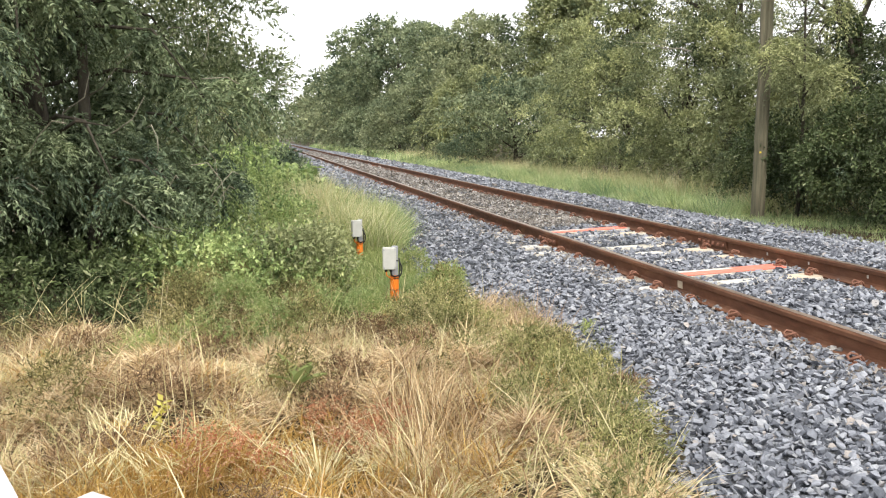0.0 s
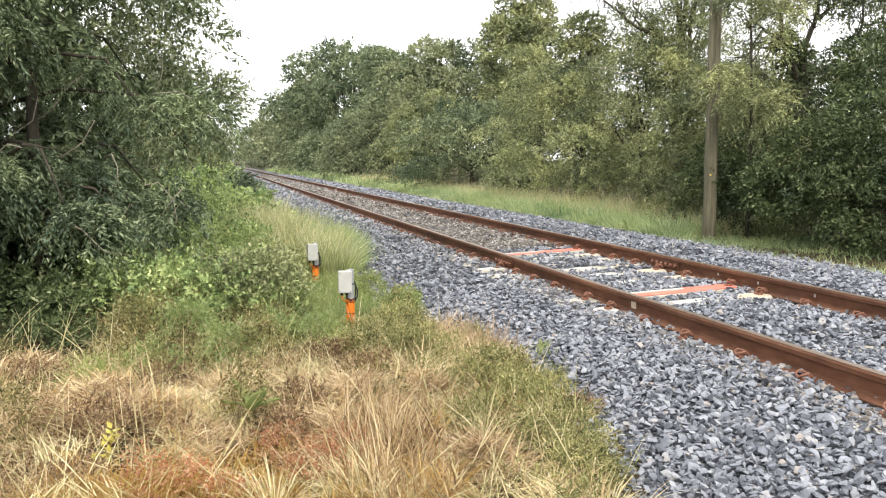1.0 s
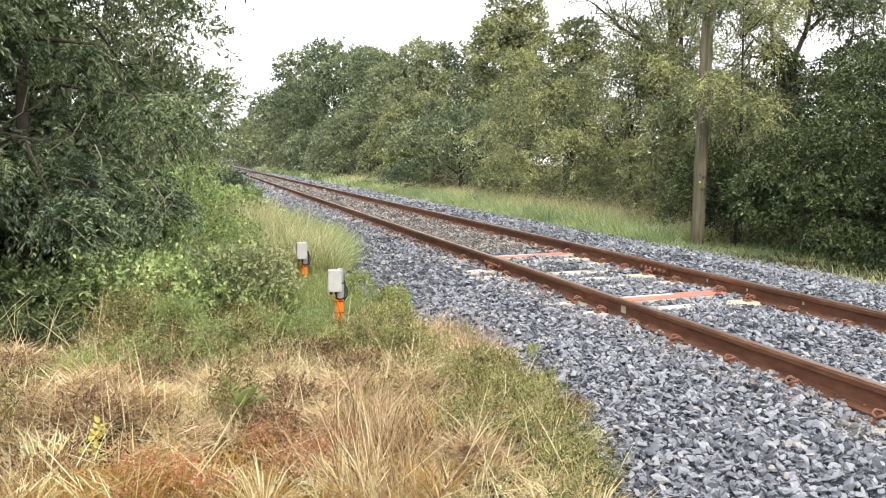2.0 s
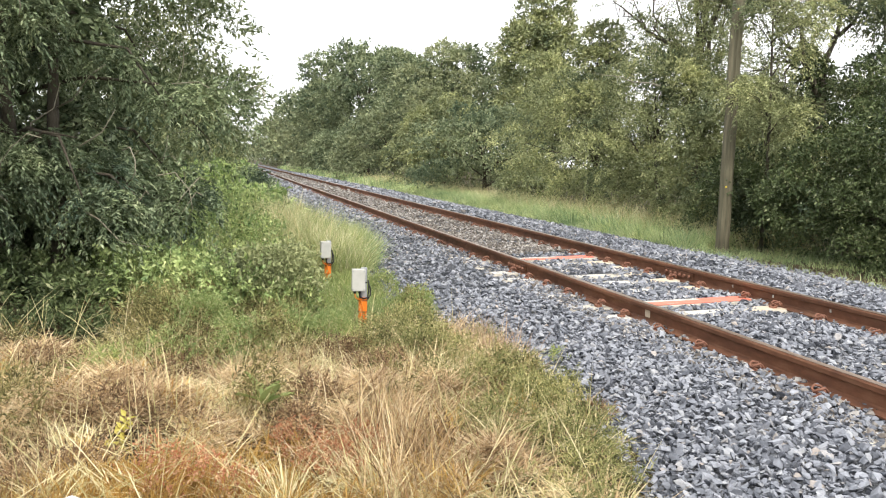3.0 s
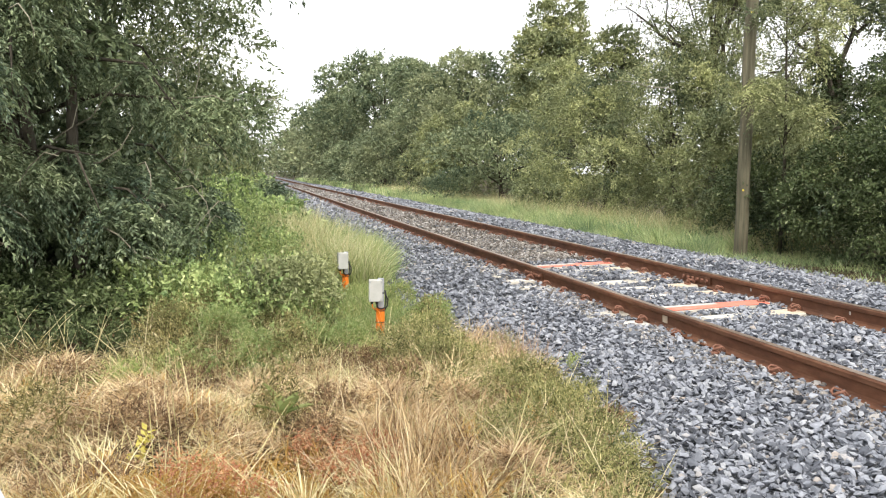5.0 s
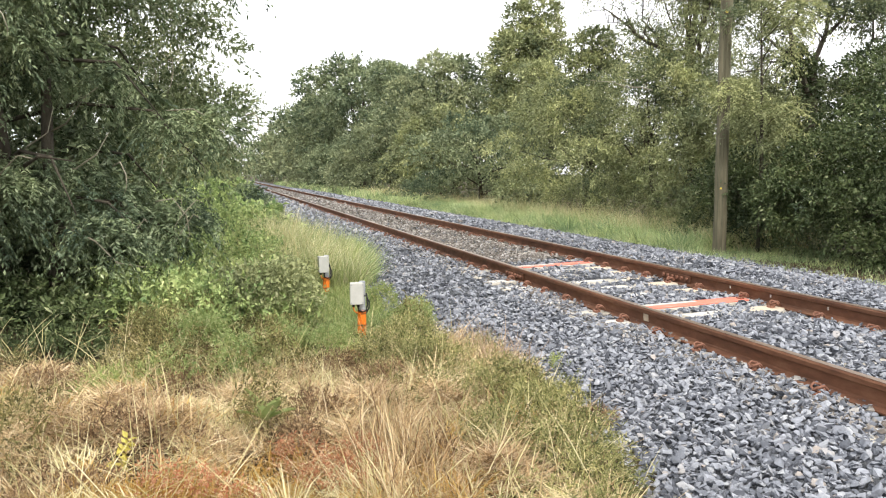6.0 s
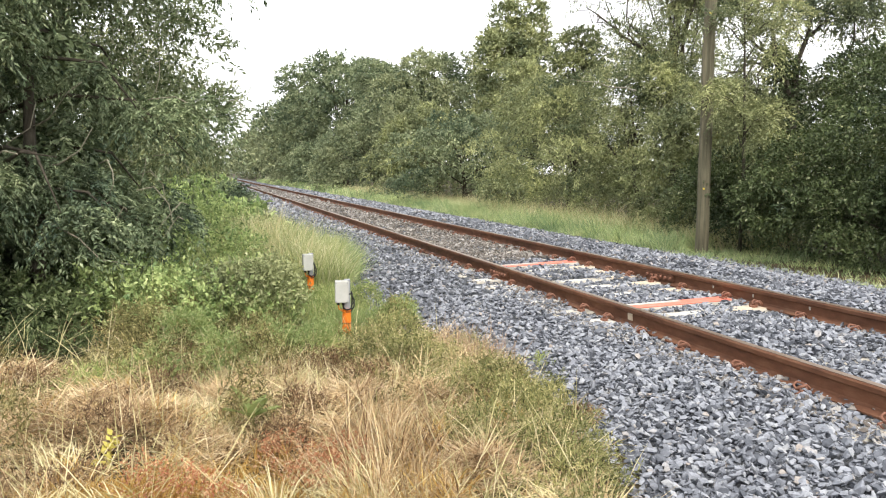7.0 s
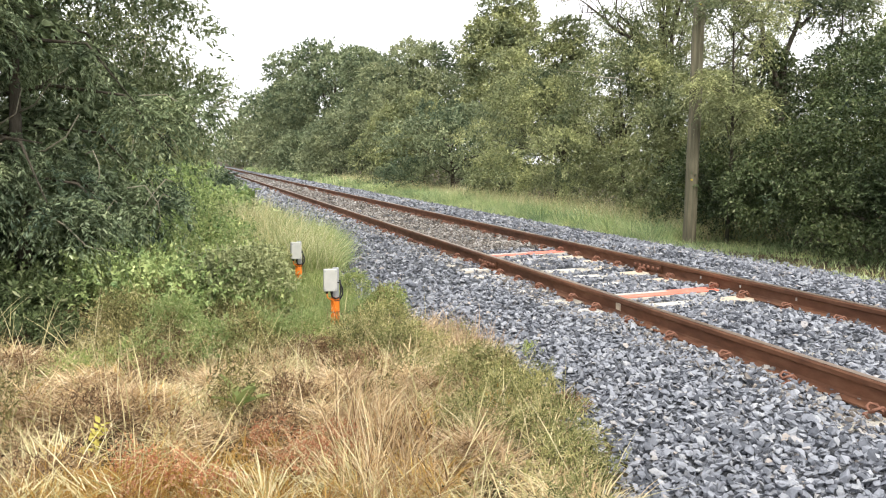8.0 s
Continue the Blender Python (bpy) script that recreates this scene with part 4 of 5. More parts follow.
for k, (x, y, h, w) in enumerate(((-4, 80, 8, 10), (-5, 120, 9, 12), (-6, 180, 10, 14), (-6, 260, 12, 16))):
    build_tree("tree", "far green tree on the near side of the track", "tree", x, y, h, w, 0.0, 22, 1.9, 700, L_FAR_HAZE, 60 + k, 8, 0.5, 0.6, 0.8, 0.2, 0.2, G_L, core=0.6, limbs=5)


def drooping_tree(x, y):
    """The large tree close to the camera: boughs of narrow leaves that hang and swing in the wind."""
    r = np.random.RandomState(77)
    t = thing("drooping_tree", "large grey-green tree with narrow drooping leaves swaying in wind", "tree", pose(x, y, -0.02))
    bm = tube([(0, 0, -0.1), (0.1, -0.1, 0.8), (0.0, 0.1, 1.8), (-0.2, 0.0, 3.2), (-0.1, 0.2, 5.6), (0.0, 0.1, 7.9)], [0.16, 0.13, 0.11, 0.08, 0.05, 0.015], 10)
    tube([(0.08, -0.1, 0.7), (0.3, -0.4, 1.5), (0.25, -0.6, 2.3), (0.2, -0.5, 3.4)], [0.08, 0.065, 0.05, 0.02], 8, bm)
    tube([(0.0, 0.0, 1.2), (-0.8, -0.5, 2.2), (-1.2, -0.8, 3.4)], [0.08, 0.06, 0.02], 8, bm)
    tube([(0.2, -0.3, 1.3), (0.5, -0.8, 1.65), (0.75, -1.3, 1.75), (1.1, -1.6, 1.7)], [0.03, 0.022, 0.014, 0.004], 6, bm)
    # a second stem with thin side branches, seen through the opening
    tube([(0.6, -0.2, -0.1), (0.72, -0.3, 0.9), (0.66, -0.35, 1.8), (0.66, -0.3, 2.6), (0.6, -0.2, 3.4), (0.7, -0.1, 4.4)], [0.085, 0.075, 0.062, 0.05, 0.036, 0.015], 8, bm)
    part("trunk", bm, M_BARK, t)
    for pts, rad in (([(0.84, -0.32, 2.1), (0.98, -0.5, 2.12), (1.2, -0.7, 2.14), (1.42, -0.85, 2.28), (1.55, -0.9, 2.5)], 0.013), ([(0.8, -0.35, 1.85), (0.68, -0.5, 2.1), (0.72, -0.6, 2.35), (0.95, -0.7, 2.5), (1.02, -0.75, 2.75)], 0.012),
                     ([(0.86, -0.3, 2.5), (1.1, -0.55, 2.6), (1.3, -0.7, 2.85), (1.45, -0.8, 2.95)], 0.011), ([(0.8, -0.35, 1.5), (1.1, -0.7, 1.55), (1.4, -1.0, 1.42), (1.62, -1.2, 1.22), (1.9, -1.3, 1.18)], 0.014)):
        pts = [Vector(q) + Vector((-0.22, 0, -0.5)) for q in pts]
        part("branch", tube(pts, [rad * (1 - 0.7 * i / (len(pts) - 1)) for i in range(len(pts))], 6), M_TWIG, t, "thin pale brown branch")
    order = r.permutation(58)
    # the twelve top boughs are unseen, added to shade the crown below
    for k in range(70):
        h = 0.5 + 4.65 * (order[k] / 57) ** 1.2 if k < 58 else 5.2 + 0.2 * (k - 58)
        a = 2.399963 * k + r.uniform(-0.3, 0.3)
        reach = float(np.interp(h, (0, 0.8, 2.2, 3.6, 5.0, 6.2), (1.4, 1.9, 2.35, 2.6, 2.5, 1.5))) * r.uniform(0.72, 1.03)
        base = Vector((0.1 * math.cos(a), 0.1 * math.sin(a), h + 0.3))
        out = Vector((math.cos(a), math.sin(a), 0))
        tip = min(0.45, h * 0.3)
        bough_pts = [Vector((0, 0, 0)), out * reach * 0.4 + Vector((0, 0, 0.22)), out * reach * 0.75 + Vector((0, 0, 0.15)), out * reach + Vector((0, 0, -tip))]
        cl = []
        # back and top boughs get broader leaves that block light from behind
        hidden = out.y > 0.25 or k >= 58
        for j in range(6):
            f = r.uniform(0.3, 1.0)
            c = out * reach * f + Vector((r.uniform(-0.4, 0.4), r.uniform(-0.4, 0.4), 0.15 - tip * 1.2 * f * f + r.uniform(-0.25, 0.25)))
            side = (x + c.x) / (y + c.y)
            if c.y < 0.1 and -0.185 < side < -0.09 and c.z + base.z > 1.3 and r.uniform(0, 1) < 0.93:
                continue
            s = r.uniform(0.14, 0.32)
            cl.append((c.x, c.y, max(c.z, 0.95 - base.z), s, s, s * 0.9))
        if len(cl) < 2:
            continue
        bough = part("bough", tube(bough_pts, [0.03, 0.022, 0.015, 0.005], 6), M_BARK, t)
        bough.matrix_basis = Matrix.Translation(base)
        p, way = sprays(r, cl, 150 if hidden else 290, 11 if hidden else 17, 0.28, 0.75, 0.0, 0.32, 0.5, 0.6, True)
        p[:, 2] = np.maximum(p[:, 2], r.uniform(0.42, 0.75, len(p)) - base.z)
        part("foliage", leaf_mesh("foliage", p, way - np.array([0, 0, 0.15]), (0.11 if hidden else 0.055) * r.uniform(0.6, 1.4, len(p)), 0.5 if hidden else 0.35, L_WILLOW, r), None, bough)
        for j in range(2):
            s = out * reach * r.uniform(0.85, 1.05) + Vector((r.uniform(-0.4, 0.4), r.uniform(-0.4, 0.4), r.uniform(-0.1, 0.2)))
            q = Vector((r.uniform(-0.5, 0.5), r.uniform(-0.3, 0.3), 0))
            fall = r.uniform(0.15, 0.5)
            if s.z + base.z - fall > 0.2:
                part("bare_twig", tube([s, s + q * 0.4 + out * 0.08 + Vector((0, 0, 0.03)), s + q * 0.8 + out * 0.12 - Vector((0, 0, fall * 0.3)), s + q + out * 0.1 - Vector((0, 0, fall * 0.7)), s + q * 0.95 + out * 0.04 - Vector((0, 0, fall))], [0.006, 0.0055, 0.005, 0.004, 0.002], 5), M_TWIG, bough, "pale bare hanging twig")
        SWAYING.append((bough, Matrix.Translation(base), 1.5, r.uniform(0, 6.28), r.uniform(1.6, 2.8)))
    return t


drooping_tree(-2.4, 10.1)
# dark leaves here paint the deep shade under the tree into the colour
build_tree("bush", "bush under the drooping tree with shade in its dark colour", "bush", -3.4, 11.6, 2.4, 3.4, 0.0, 30, 0.5, 2600, L_DARK, 81, 8, 0.07, 0.5, 0.26, 0.3, 0.05, G_L, core=0.6)
build_tree("bush", "bush at the hedge's back with shade in its dark colour", "bush", -5.4, 10.0, 3.0, 3.6, 0.0, 30, 0.6, 2600, L_DARK, 82, 8, 0.07, 0.5, 0.26, 0.3, 0.05, G_L, core=0.6)
build_tree("bush", "low nettles in front of the tree's trunk with shade in their dark colour", "bush", -2.5, 9.1, 0.55, 3.2, 0.0, 40, 0.2, 2000, L_DARK, 84, 8, 0.06, 0.5, 0.22, 0.3, 0.03, G_L, core=0.6)
build_tree("bush", "low bush round the tree's foot with shade in its dark colour", "bush", -1.7, 11.3, 1.3, 2.6, 0.0, 26, 0.35, 2200, L_DARK, 83, 8, 0.06, 0.5, 0.22, 0.3, 0.04, G_L, core=0.6)

# ---- grass and weeds ----
rng = np.random.RandomState(23)


def ground_points(n, x0, x1, y0, y1, keep=None):
    x, y = rng.uniform(x0, x1, n), rng.uniform(y0, y1, n)
    k = (x < toe(y) + rng.normal(0.0, 0.07, n)) | (x > 7.2)
    if keep is not None:
        k &= rng.uniform(0, 1, n) < keep(x, y)
    x, y = x[k], y[k]
    return np.stack([x, y, ground_height(x, y) - 0.01], 1)


def sward(name, label, p, h, width, lean, mat, category="grass", curl=1.0, lift=0.0, comb=0.0, plain=False):
    n = len(p)
    L = rng.normal(0, 1, (n, 3)) * np.array([1, 1, 0]) * lean
    if comb:
        a = 3.5 * smooth_noise(p[:, 0] * 0.9, p[:, 1] * 0.9, 33)
        L = L * 0.8 + comb * np.stack([np.cos(a), np.sin(a), 0 * a], 1)
    p = p + np.array([0, 0, 1.0]) * rng.uniform(0, 1, (n, 1)) * lift
    return thing(name, label, category, None, "", "stuff", blade_mesh(name, p, h * rng.uniform(0.5, 1.25, n), L, width * rng.uniform(0.6, 1.3, n), mat, rng, curl, plain))


def leafy(name, label, category, spots, count, per, spray, leaf, aspect, mat, seed, up=0.6):
    """Low weeds: sprays of small leaves on clumps (x, y, radius, height)."""
    r = np.random.RandomState(seed)
    x, y, s, h = spots
    z = ground_height(x, y) + h * 0.35
    p, way = sprays(r, np.stack([x, y, z, s, s, h * 0.65], 1), count, per, spray, 0.2, up, 0.5, 0.4)
    g = ground_height(p[:, 0], p[:, 1])
    p[:, 2] = np.maximum(p[:, 2], g + 0.005)
    return thing(name, label, category, None, "", "stuff", leaf_mesh(name, p, way, leaf * r.uniform(0.6, 1.4, len(p)), aspect, mat, r))


def spots(n, x0, x1, y0, y1, s0, s1, h0, h1, keep=None):
    x, y = rng.uniform(x0, x1, n), rng.uniform(y0, y1, n)
    k = x < toe(y) - 0.02
    if keep is not None:
        k &= rng.uniform(0, 1, n) < keep(x, y)
    n = int(k.sum())
    return x[k], y[k], rng.uniform(s0, s1, n), rng.uniform(h0, h1, n)


def hollow(x, y):
    """Bare dark dips between the heaps: 0 in them, 1 elsewhere."""
    return np.clip((0.6 - smooth_noise(x * 1.9, y * 1.9, 44)) * 5, 0.14, 1)


def straw_mask(x, y):
    s = smooth_noise(x * 1.3, y * 1.3, 3) + 0.6 * np.exp(-((x + 1.3) ** 2 + (y - 4.7) ** 2) / 1.2) + 0.6 * np.exp(-((x - 1.0) ** 2 + (y - 4.4) ** 2) / 0.4)
    return np.clip(0.75 + 1.15 * s - np.clip((y - 5.6 - 0.3 * np.minimum(x, 0)) * 0.36, 0, 1.2) - np.clip((x - 1.1) * 0.6, 0, 0.7), 0.03, 1) * hollow(x, y) * np.where((x < -0.8) & (y > 6.5), 0.25, 1.0)


def weed_mask(x, y):
    return np.where((x > 0.8) & (x < 1.6) & (y > 7.0) & (y < 8.4), 0.1, 1.0) * np.clip(1.05 - straw_mask(x, y), 0.05, 1) * np.clip(2.6 - np.abs(y - 6.2) * np.where(y < 6.2, 1.3, 0.7), 0, 1) * hollow(x, y) * np.where((x < -0.7) & (y > 6.8), 0.08, 1.0)


def brown_mask(x, y):
    return np.clip(weed_mask(x, y) * (smooth_noise(x * 1.6, y * 1.6, 9) > 0.15) + 0.5 * (hollow(x, y) < 0.5), 0, 1)


def gaps(x, y):
    """Small openings between tangled tufts."""
    return np.clip(0.6 + 1.5 * smooth_noise(x * 5, y * 5, 70), 0.05, 1)


p = ground_points(120000, -3.6, 2.2, 2.9, 8.2, lambda x, y: straw_mask(x, y) * gaps(x, y))
sward("dry_grass", "flattened pale dry grass lying in tangled heaps", p, 0.25, 0.0062, 2.6, L_STRAW, curl=0.4, lift=0.08, comb=0.8)
p = ground_points(26000, -3.6, 2.2, 2.9, 8.2, lambda x, y: straw_mask(x, y) * gaps(x, y) * (smooth_noise(x * 2, y * 2, 15) > 0.35))
sward("standing_straw", "tufts of pale yellow standing straw", p, 0.2, 0.006, 0.7, L_PALE)
p = ground_points(22000, -4.0, 2.3, 2.9, 9.0, lambda x, y: weed_mask(x, y) * gaps(y, x))
sward("weed_grass", "olive green grass among low weeds", p, 0.2, 0.006, 0.6, L_OLIVE)
leafy("weeds", "olive green small-leaved weeds among the straw", "weeds", spots(210, -4, 2.2, 3.0, 8.4, 0.08, 0.2, 0.14, 0.42, weed_mask), 5600, 8, 0.13, 0.036, 0.2, L_OLIVE, 51)
leafy("dead_weeds", "brown dead weeds in patches", "weeds", spots(260, -4, 2.0, 3.0, 8.4, 0.08, 0.22, 0.06, 0.2, brown_mask), 3600, 7, 0.11, 0.034, 0.2, L_BROWN, 52)
leafy("sorrel", "rusty red sorrel patch in the dry grass", "weeds", (np.array([-0.3, -0.15, -0.35, -0.05, -0.2, 0.08]), np.array([4.1, 4.05, 3.9, 3.98, 3.8, 3.85]), np.full(6, 0.1), np.full(6, 0.16)), 340, 7, 0.09, 0.016, 0.5, L_RED, 53)
leafy("yellow_weed", "small yellowing weed", "weeds", (np.array([-0.53, -0.51, -0.46]), np.array([4.4, 4.36, 4.42]), np.array([0.03, 0.03, 0.04]), np.array([0.14, 0.2, 0.2])), 13, 5, 0.05, 0.04, 0.6, L_YELLOW, 54)
leafy("toe_weeds", "soft green feathery weeds along the stones", "weeds", spots(90, 1.3, 2.2, 2.9, 7.2, 0.06, 0.16, 0.08, 0.2, lambda x, y: 0.25 + 0.75 * (smooth_noise(x * 2.4, y * 2.4, 13) > 0)), 2500, 8, 0.12, 0.036, 0.15, L_FEATHER, 55)
p = ground_points(20000, 1.2, 2.4, 2.8, 7.3, lambda x, y: (0.2 + 0.8 * (smooth_noise(x * 2, y * 2, 12) > 0)) * gaps(x, y))
sward("fringe_grass", "soft green grass along the stones", p, 0.17, 0.0045, 0.7, L_FEATHER)
p = ground_points(24000, 1.0, 2.3, 2.8, 7.0, lambda x, y: (smooth_noise(x * 2, y * 2, 12) < 0.2) * gaps(y, x))
sward("fringe_straw", "bleached straw lying along the stones", p, 0.2, 0.0055, 1.8, L_STRAW, curl=0.5, lift=0.05)
p = ground_points(5000, -0.3, 1.0, 3.2, 4.4)
sward("short_straw", "short brown and yellow stubble", p, 0.17, 0.006, 1.0, L_GOLD, lift=0.02)
p = ground_points(3000, -3.4, 1.9, 3.0, 7.2, lambda x, y: 0.2 + 0.8 * straw_mask(x, y))
sward("straw_litter", "long straw stalks lying crosswise on the heaps", p, 0.4, 0.0055, 3.2, L_PALE, curl=0.15, lift=0.16)
p = ground_points(230, -3.0, 0.6, 6.0, 7.8)
sward("fallen_stems", "thick pale dead stems fallen across the weeds", p, 0.5, 0.008, 2.2, L_PALE, curl=0.2, lift=0.2)
p = ground_points(6000, -0.9, 1.9, 5.6, 7.9, lambda x, y: (smooth_noise(x * 3.1, y * 3.1, 76) > 0.25) * 1.0)
sward("bleached_tufts", "bleached straw lying among the weeds", p, 0.26, 0.006, 1.9, L_STRAW, curl=0.5, lift=0.12)
p = ground_points(520, -2.8, 2.0, 3.2, 7.6)
sward("thin_stalks", "thin dry stalks standing above the weeds", p, 0.46, 0.0055, 0.35, L_PALE, curl=0.3)
p = ground_points(4200, 0.58, 1.14, 3.5, 4.6, lambda x, y: np.exp(-((x - 0.86) / 0.16) ** 2 - ((y - 4.1) / 0.32) ** 2))
p = p[smooth_noise(p[:, 0] * 9, p[:, 1] * 9, 74) > -0.25]
sward("straw_sheaf", "tall sheaf of bleached standing straw", p, 0.4 + 0.12 * smooth_noise(p[:, 0] * 7, p[:, 1] * 7, 75), 0.0058, 0.42, L_STRAW, curl=0.8)
p = ground_points(380, 1.95, 2.35, 6.2, 7.1)
sward("seed_wisps", "wisps of pinkish grass seed heads by the stones", p, 0.36, 0.005, 0.3, L_SEED)
p = ground_points(9000, -1.3, 0.0, 3.0, 4.1, lambda x, y: 0.15 + 0.85 * (smooth_noise(x * 2.2, y * 2.2, 61) > -0.1))
sward("golden_grass", "golden orange short grass", p, 0.17, 0.006, 0.5, L_GOLD)
p = ground_points(16000, -5, 2.2, -2.5, 2.6)
sward("trodden_grass", "short trodden dry grass by the fence", p, 0.12, 0.012, 1.2, L_STRAW, plain=True)
p = ground_points(8000, -3.4, 2.0, 2.9, 8.2, lambda x, y: np.clip(1.1 - 1.2 * hollow(x, y), 0, 1))
sward("dead_stalks", "dark brown dead stalks in the dips", p, 0.16, 0.006, 1.0, L_BROWN)
# fountains of straw
r = np.random.RandomState(91)
c = ground_points(260, -3.2, 1.9, 3.0, 7.4, straw_mask)[:120]
c = np.concatenate([c, [[0.86, 4.38, 0.0], [0.75, 4.3, 0.0], [0.95, 4.4, 0.0], [1.1, 4.55, 0.0], [0.8, 4.25, 0.0], [1.95, 6.3, 0.0], [2.05, 6.6, 0.0], [1.85, 6.0, 0.0]]])
c = np.concatenate([c, ground_points(55, -0.9, 1.5, 5.8, 7.7)])
n = 130
a = r.uniform(0, 6.283, (len(c), n))
d = np.abs(r.normal(0, 0.055, (len(c), n)))
q = np.stack([c[:, :1] + d * np.cos(a), c[:, 1:2] + d * np.sin(a), c[:, 2:] + 0 * a], -1).reshape(-1, 3)
q[:, 2] = ground_height(q[:, 0], q[:, 1])
lean = np.stack([np.cos(a), np.sin(a), 0 * a], -1).reshape(-1, 3) * r.uniform(0.2, 1.8, (len(q), 1)) + np.repeat(r.normal(0, 0.7, (len(c), 3)) * np.array([1, 1, 0]), n, 0)
thing("straw_tufts", "pale golden tufts of dead grass", "grass", None, "", "stuff", blade_mesh("straw_tufts", q, 0.24 * r.uniform(0.5, 1.2, len(q)) * np.repeat(r.uniform(0.55, 1.15, len(c)), n), lean, 0.0055 * r.uniform(0.6, 1.3, len(q)), L_PALE, r, 1.3))
# raised heaps of mown straw, each combed its own way
r = np.random.RandomState(92)
HEAPS = [(-0.85, 5.4, 0.45, 0.2), (-1.1, 5.0, 0.4, 0.16), (-0.4, 5.15, 0.35, 0.14), (0.84, 4.95, 0.3, 0.2), (0.31, 6.25, 0.22, 0.14), (-1.33, 6.4, 0.5, 0.16), (0.6, 4.55, 0.22, 0.14), (-0.02, 4.55, 0.3, 0.12), (1.35, 5.3, 0.25, 0.14), (-2.1, 5.6, 0.5, 0.2), (-1.75, 4.6, 0.45, 0.18), (0.1, 5.6, 0.25, 0.12), (-2.6, 6.8, 0.5, 0.18), (0.9, 5.9, 0.2, 0.1), (1.27, 3.9, 0.22, 0.12), (1.4, 3.65, 0.22, 0.1), (0.6, 5.35, 0.26, 0.16)]
q, lean = [], []
for hx, hy, rad, high in HEAPS:
    n = int(7500 * rad)
    a, d = r.uniform(0, 6.283, n), rad * np.sqrt(r.uniform(0, 1, n)) * r.uniform(0.75, 1.1, n)
    x, y = hx + d * np.cos(a), hy + d * np.sin(a)
    q.append(np.stack([x, y, ground_height(x, y) + high * np.clip(1 - (d / rad) ** 2, 0, 1) * r.uniform(0.55, 1.05, n)], 1))
    b = r.uniform(-0.9, 0.9) + 2.2 * smooth_noise(x * 5, y * 5, 93) + r.normal(0, 0.9, n) + 3.1416 * (r.uniform(0, 1, n) < 0.5)
    lean.append(np.stack([np.cos(b), np.sin(b), 0 * b], 1) * r.uniform(1.5, 4.0, (n, 1)) + np.stack([np.cos(a), np.sin(a), 0 * a], 1) * (d / rad)[:, None])
q, lean = np.concatenate(q), np.concatenate(lean)
k = r.uniform(0, 1, len(q)) < gaps(q[:, 0] * 1.3, q[:, 1] * 1.3) + 0.1
q, lean = q[k], lean[k]
thing("straw_heaps", "raised heaps of pale mown straw", "grass", None, "", "stuff", blade_mesh("straw_heaps", q, 0.2 * r.uniform(0.4, 1.3, len(q)), lean, 0.006 * r.uniform(0.6, 1.4, len(q)), L_STRAW, r, 0.5))


def clump_set(rows):
    a = np.array(rows)
    return a[:, 0], a[:, 1], a[:, 2], a[:, 3]


leafy("brown_clumps", "reddish brown withered weed clumps", "weeds", clump_set([(0.85, 6.55, 0.16, 0.26), (0.98, 6.45, 0.1, 0.2), (1.0, 5.8, 0.12, 0.18), (1.14, 5.9, 0.1, 0.16), (0.5, 4.87, 0.1, 0.16), (0.36, 4.5, 0.1, 0.14), (1.35, 6.15, 0.1, 0.16), (-0.78, 4.15, 0.16, 0.12), (-0.6, 4.1, 0.12, 0.12), (-1.9, 6.1, 0.2, 0.26), (-0.3, 5.75, 0.12, 0.2)]), 1700, 8, 0.11, 0.03, 0.2, L_BROWN, 61)
leafy("olive_clumps", "bushy olive green weeds standing in the straw", "weeds", clump_set([(0.11, 6.28, 0.18, 0.38), (-0.75, 5.9, 0.16, 0.2), (-0.4, 6.05, 0.16, 0.24), (0.88, 7.4, 0.2, 0.3), (0.5, 7.3, 0.18, 0.34), (-0.2, 7.3, 0.2, 0.36)]), 1600, 8, 0.14, 0.036, 0.22, L_GRASS, 62)
leafy("soft_clumps", "soft yellow-green feathery weed clumps", "weeds", clump_set([(1.25, 6.45, 0.24, 0.38), (1.45, 6.1, 0.2, 0.32), (1.5, 6.9, 0.22, 0.36), (-0.62, 7.9, 0.16, 0.32), (-0.5, 7.7, 0.14, 0.26), (1.7, 5.2, 0.16, 0.26), (1.75, 4.7, 0.14, 0.22), (1.74, 3.75, 0.13, 0.2), (1.62, 3.5, 0.13, 0.2), (1.86, 4.1, 0.11, 0.18), (1.92, 4.35, 0.1, 0.16)]), 2400, 8, 0.14, 0.036, 0.16, L_FEATHER, 63)
leafy("nettles", "dark green leafy nettle clump beside the junction box", "weeds", clump_set([(0.55, 8.6, 0.26, 0.66), (0.3, 8.5, 0.24, 0.6), (0.66, 9.1, 0.24, 0.7), (0.1, 8.8, 0.24, 0.6)]), 1100, 7, 0.2, 0.048, 0.5, L_LIGHT, 64)
leafy("stone_weeds", "small green weeds growing on the stones", "weeds", (np.array([1.72, 1.8, 1.68, 1.9, 2.48]), np.array([9.55, 8.35, 8.15, 8.5, 6.2]), np.array([0.12, 0.16, 0.12, 0.14, 0.04]), np.array([0.3, 0.3, 0.28, 0.3, 0.12])), 900, 7, 0.09, 0.04, 0.2, L_GRASS, 65)
# dark weeds added over bright soil, painting in the shade under the tree
leafy("shade_fill_weeds", "low weeds with the tree's shade in their dark colour", "weeds", clump_set([(-1.5, 8.0, 0.22, 0.13), (-1.2, 8.2, 0.2, 0.13), (-1.8, 7.8, 0.22, 0.12), (-1.0, 7.9, 0.16, 0.12), (-2.1, 8.1, 0.22, 0.13), (-1.4, 7.6, 0.16, 0.1)]), 600, 7, 0.14, 0.045, 0.4, L_DARK, 68)
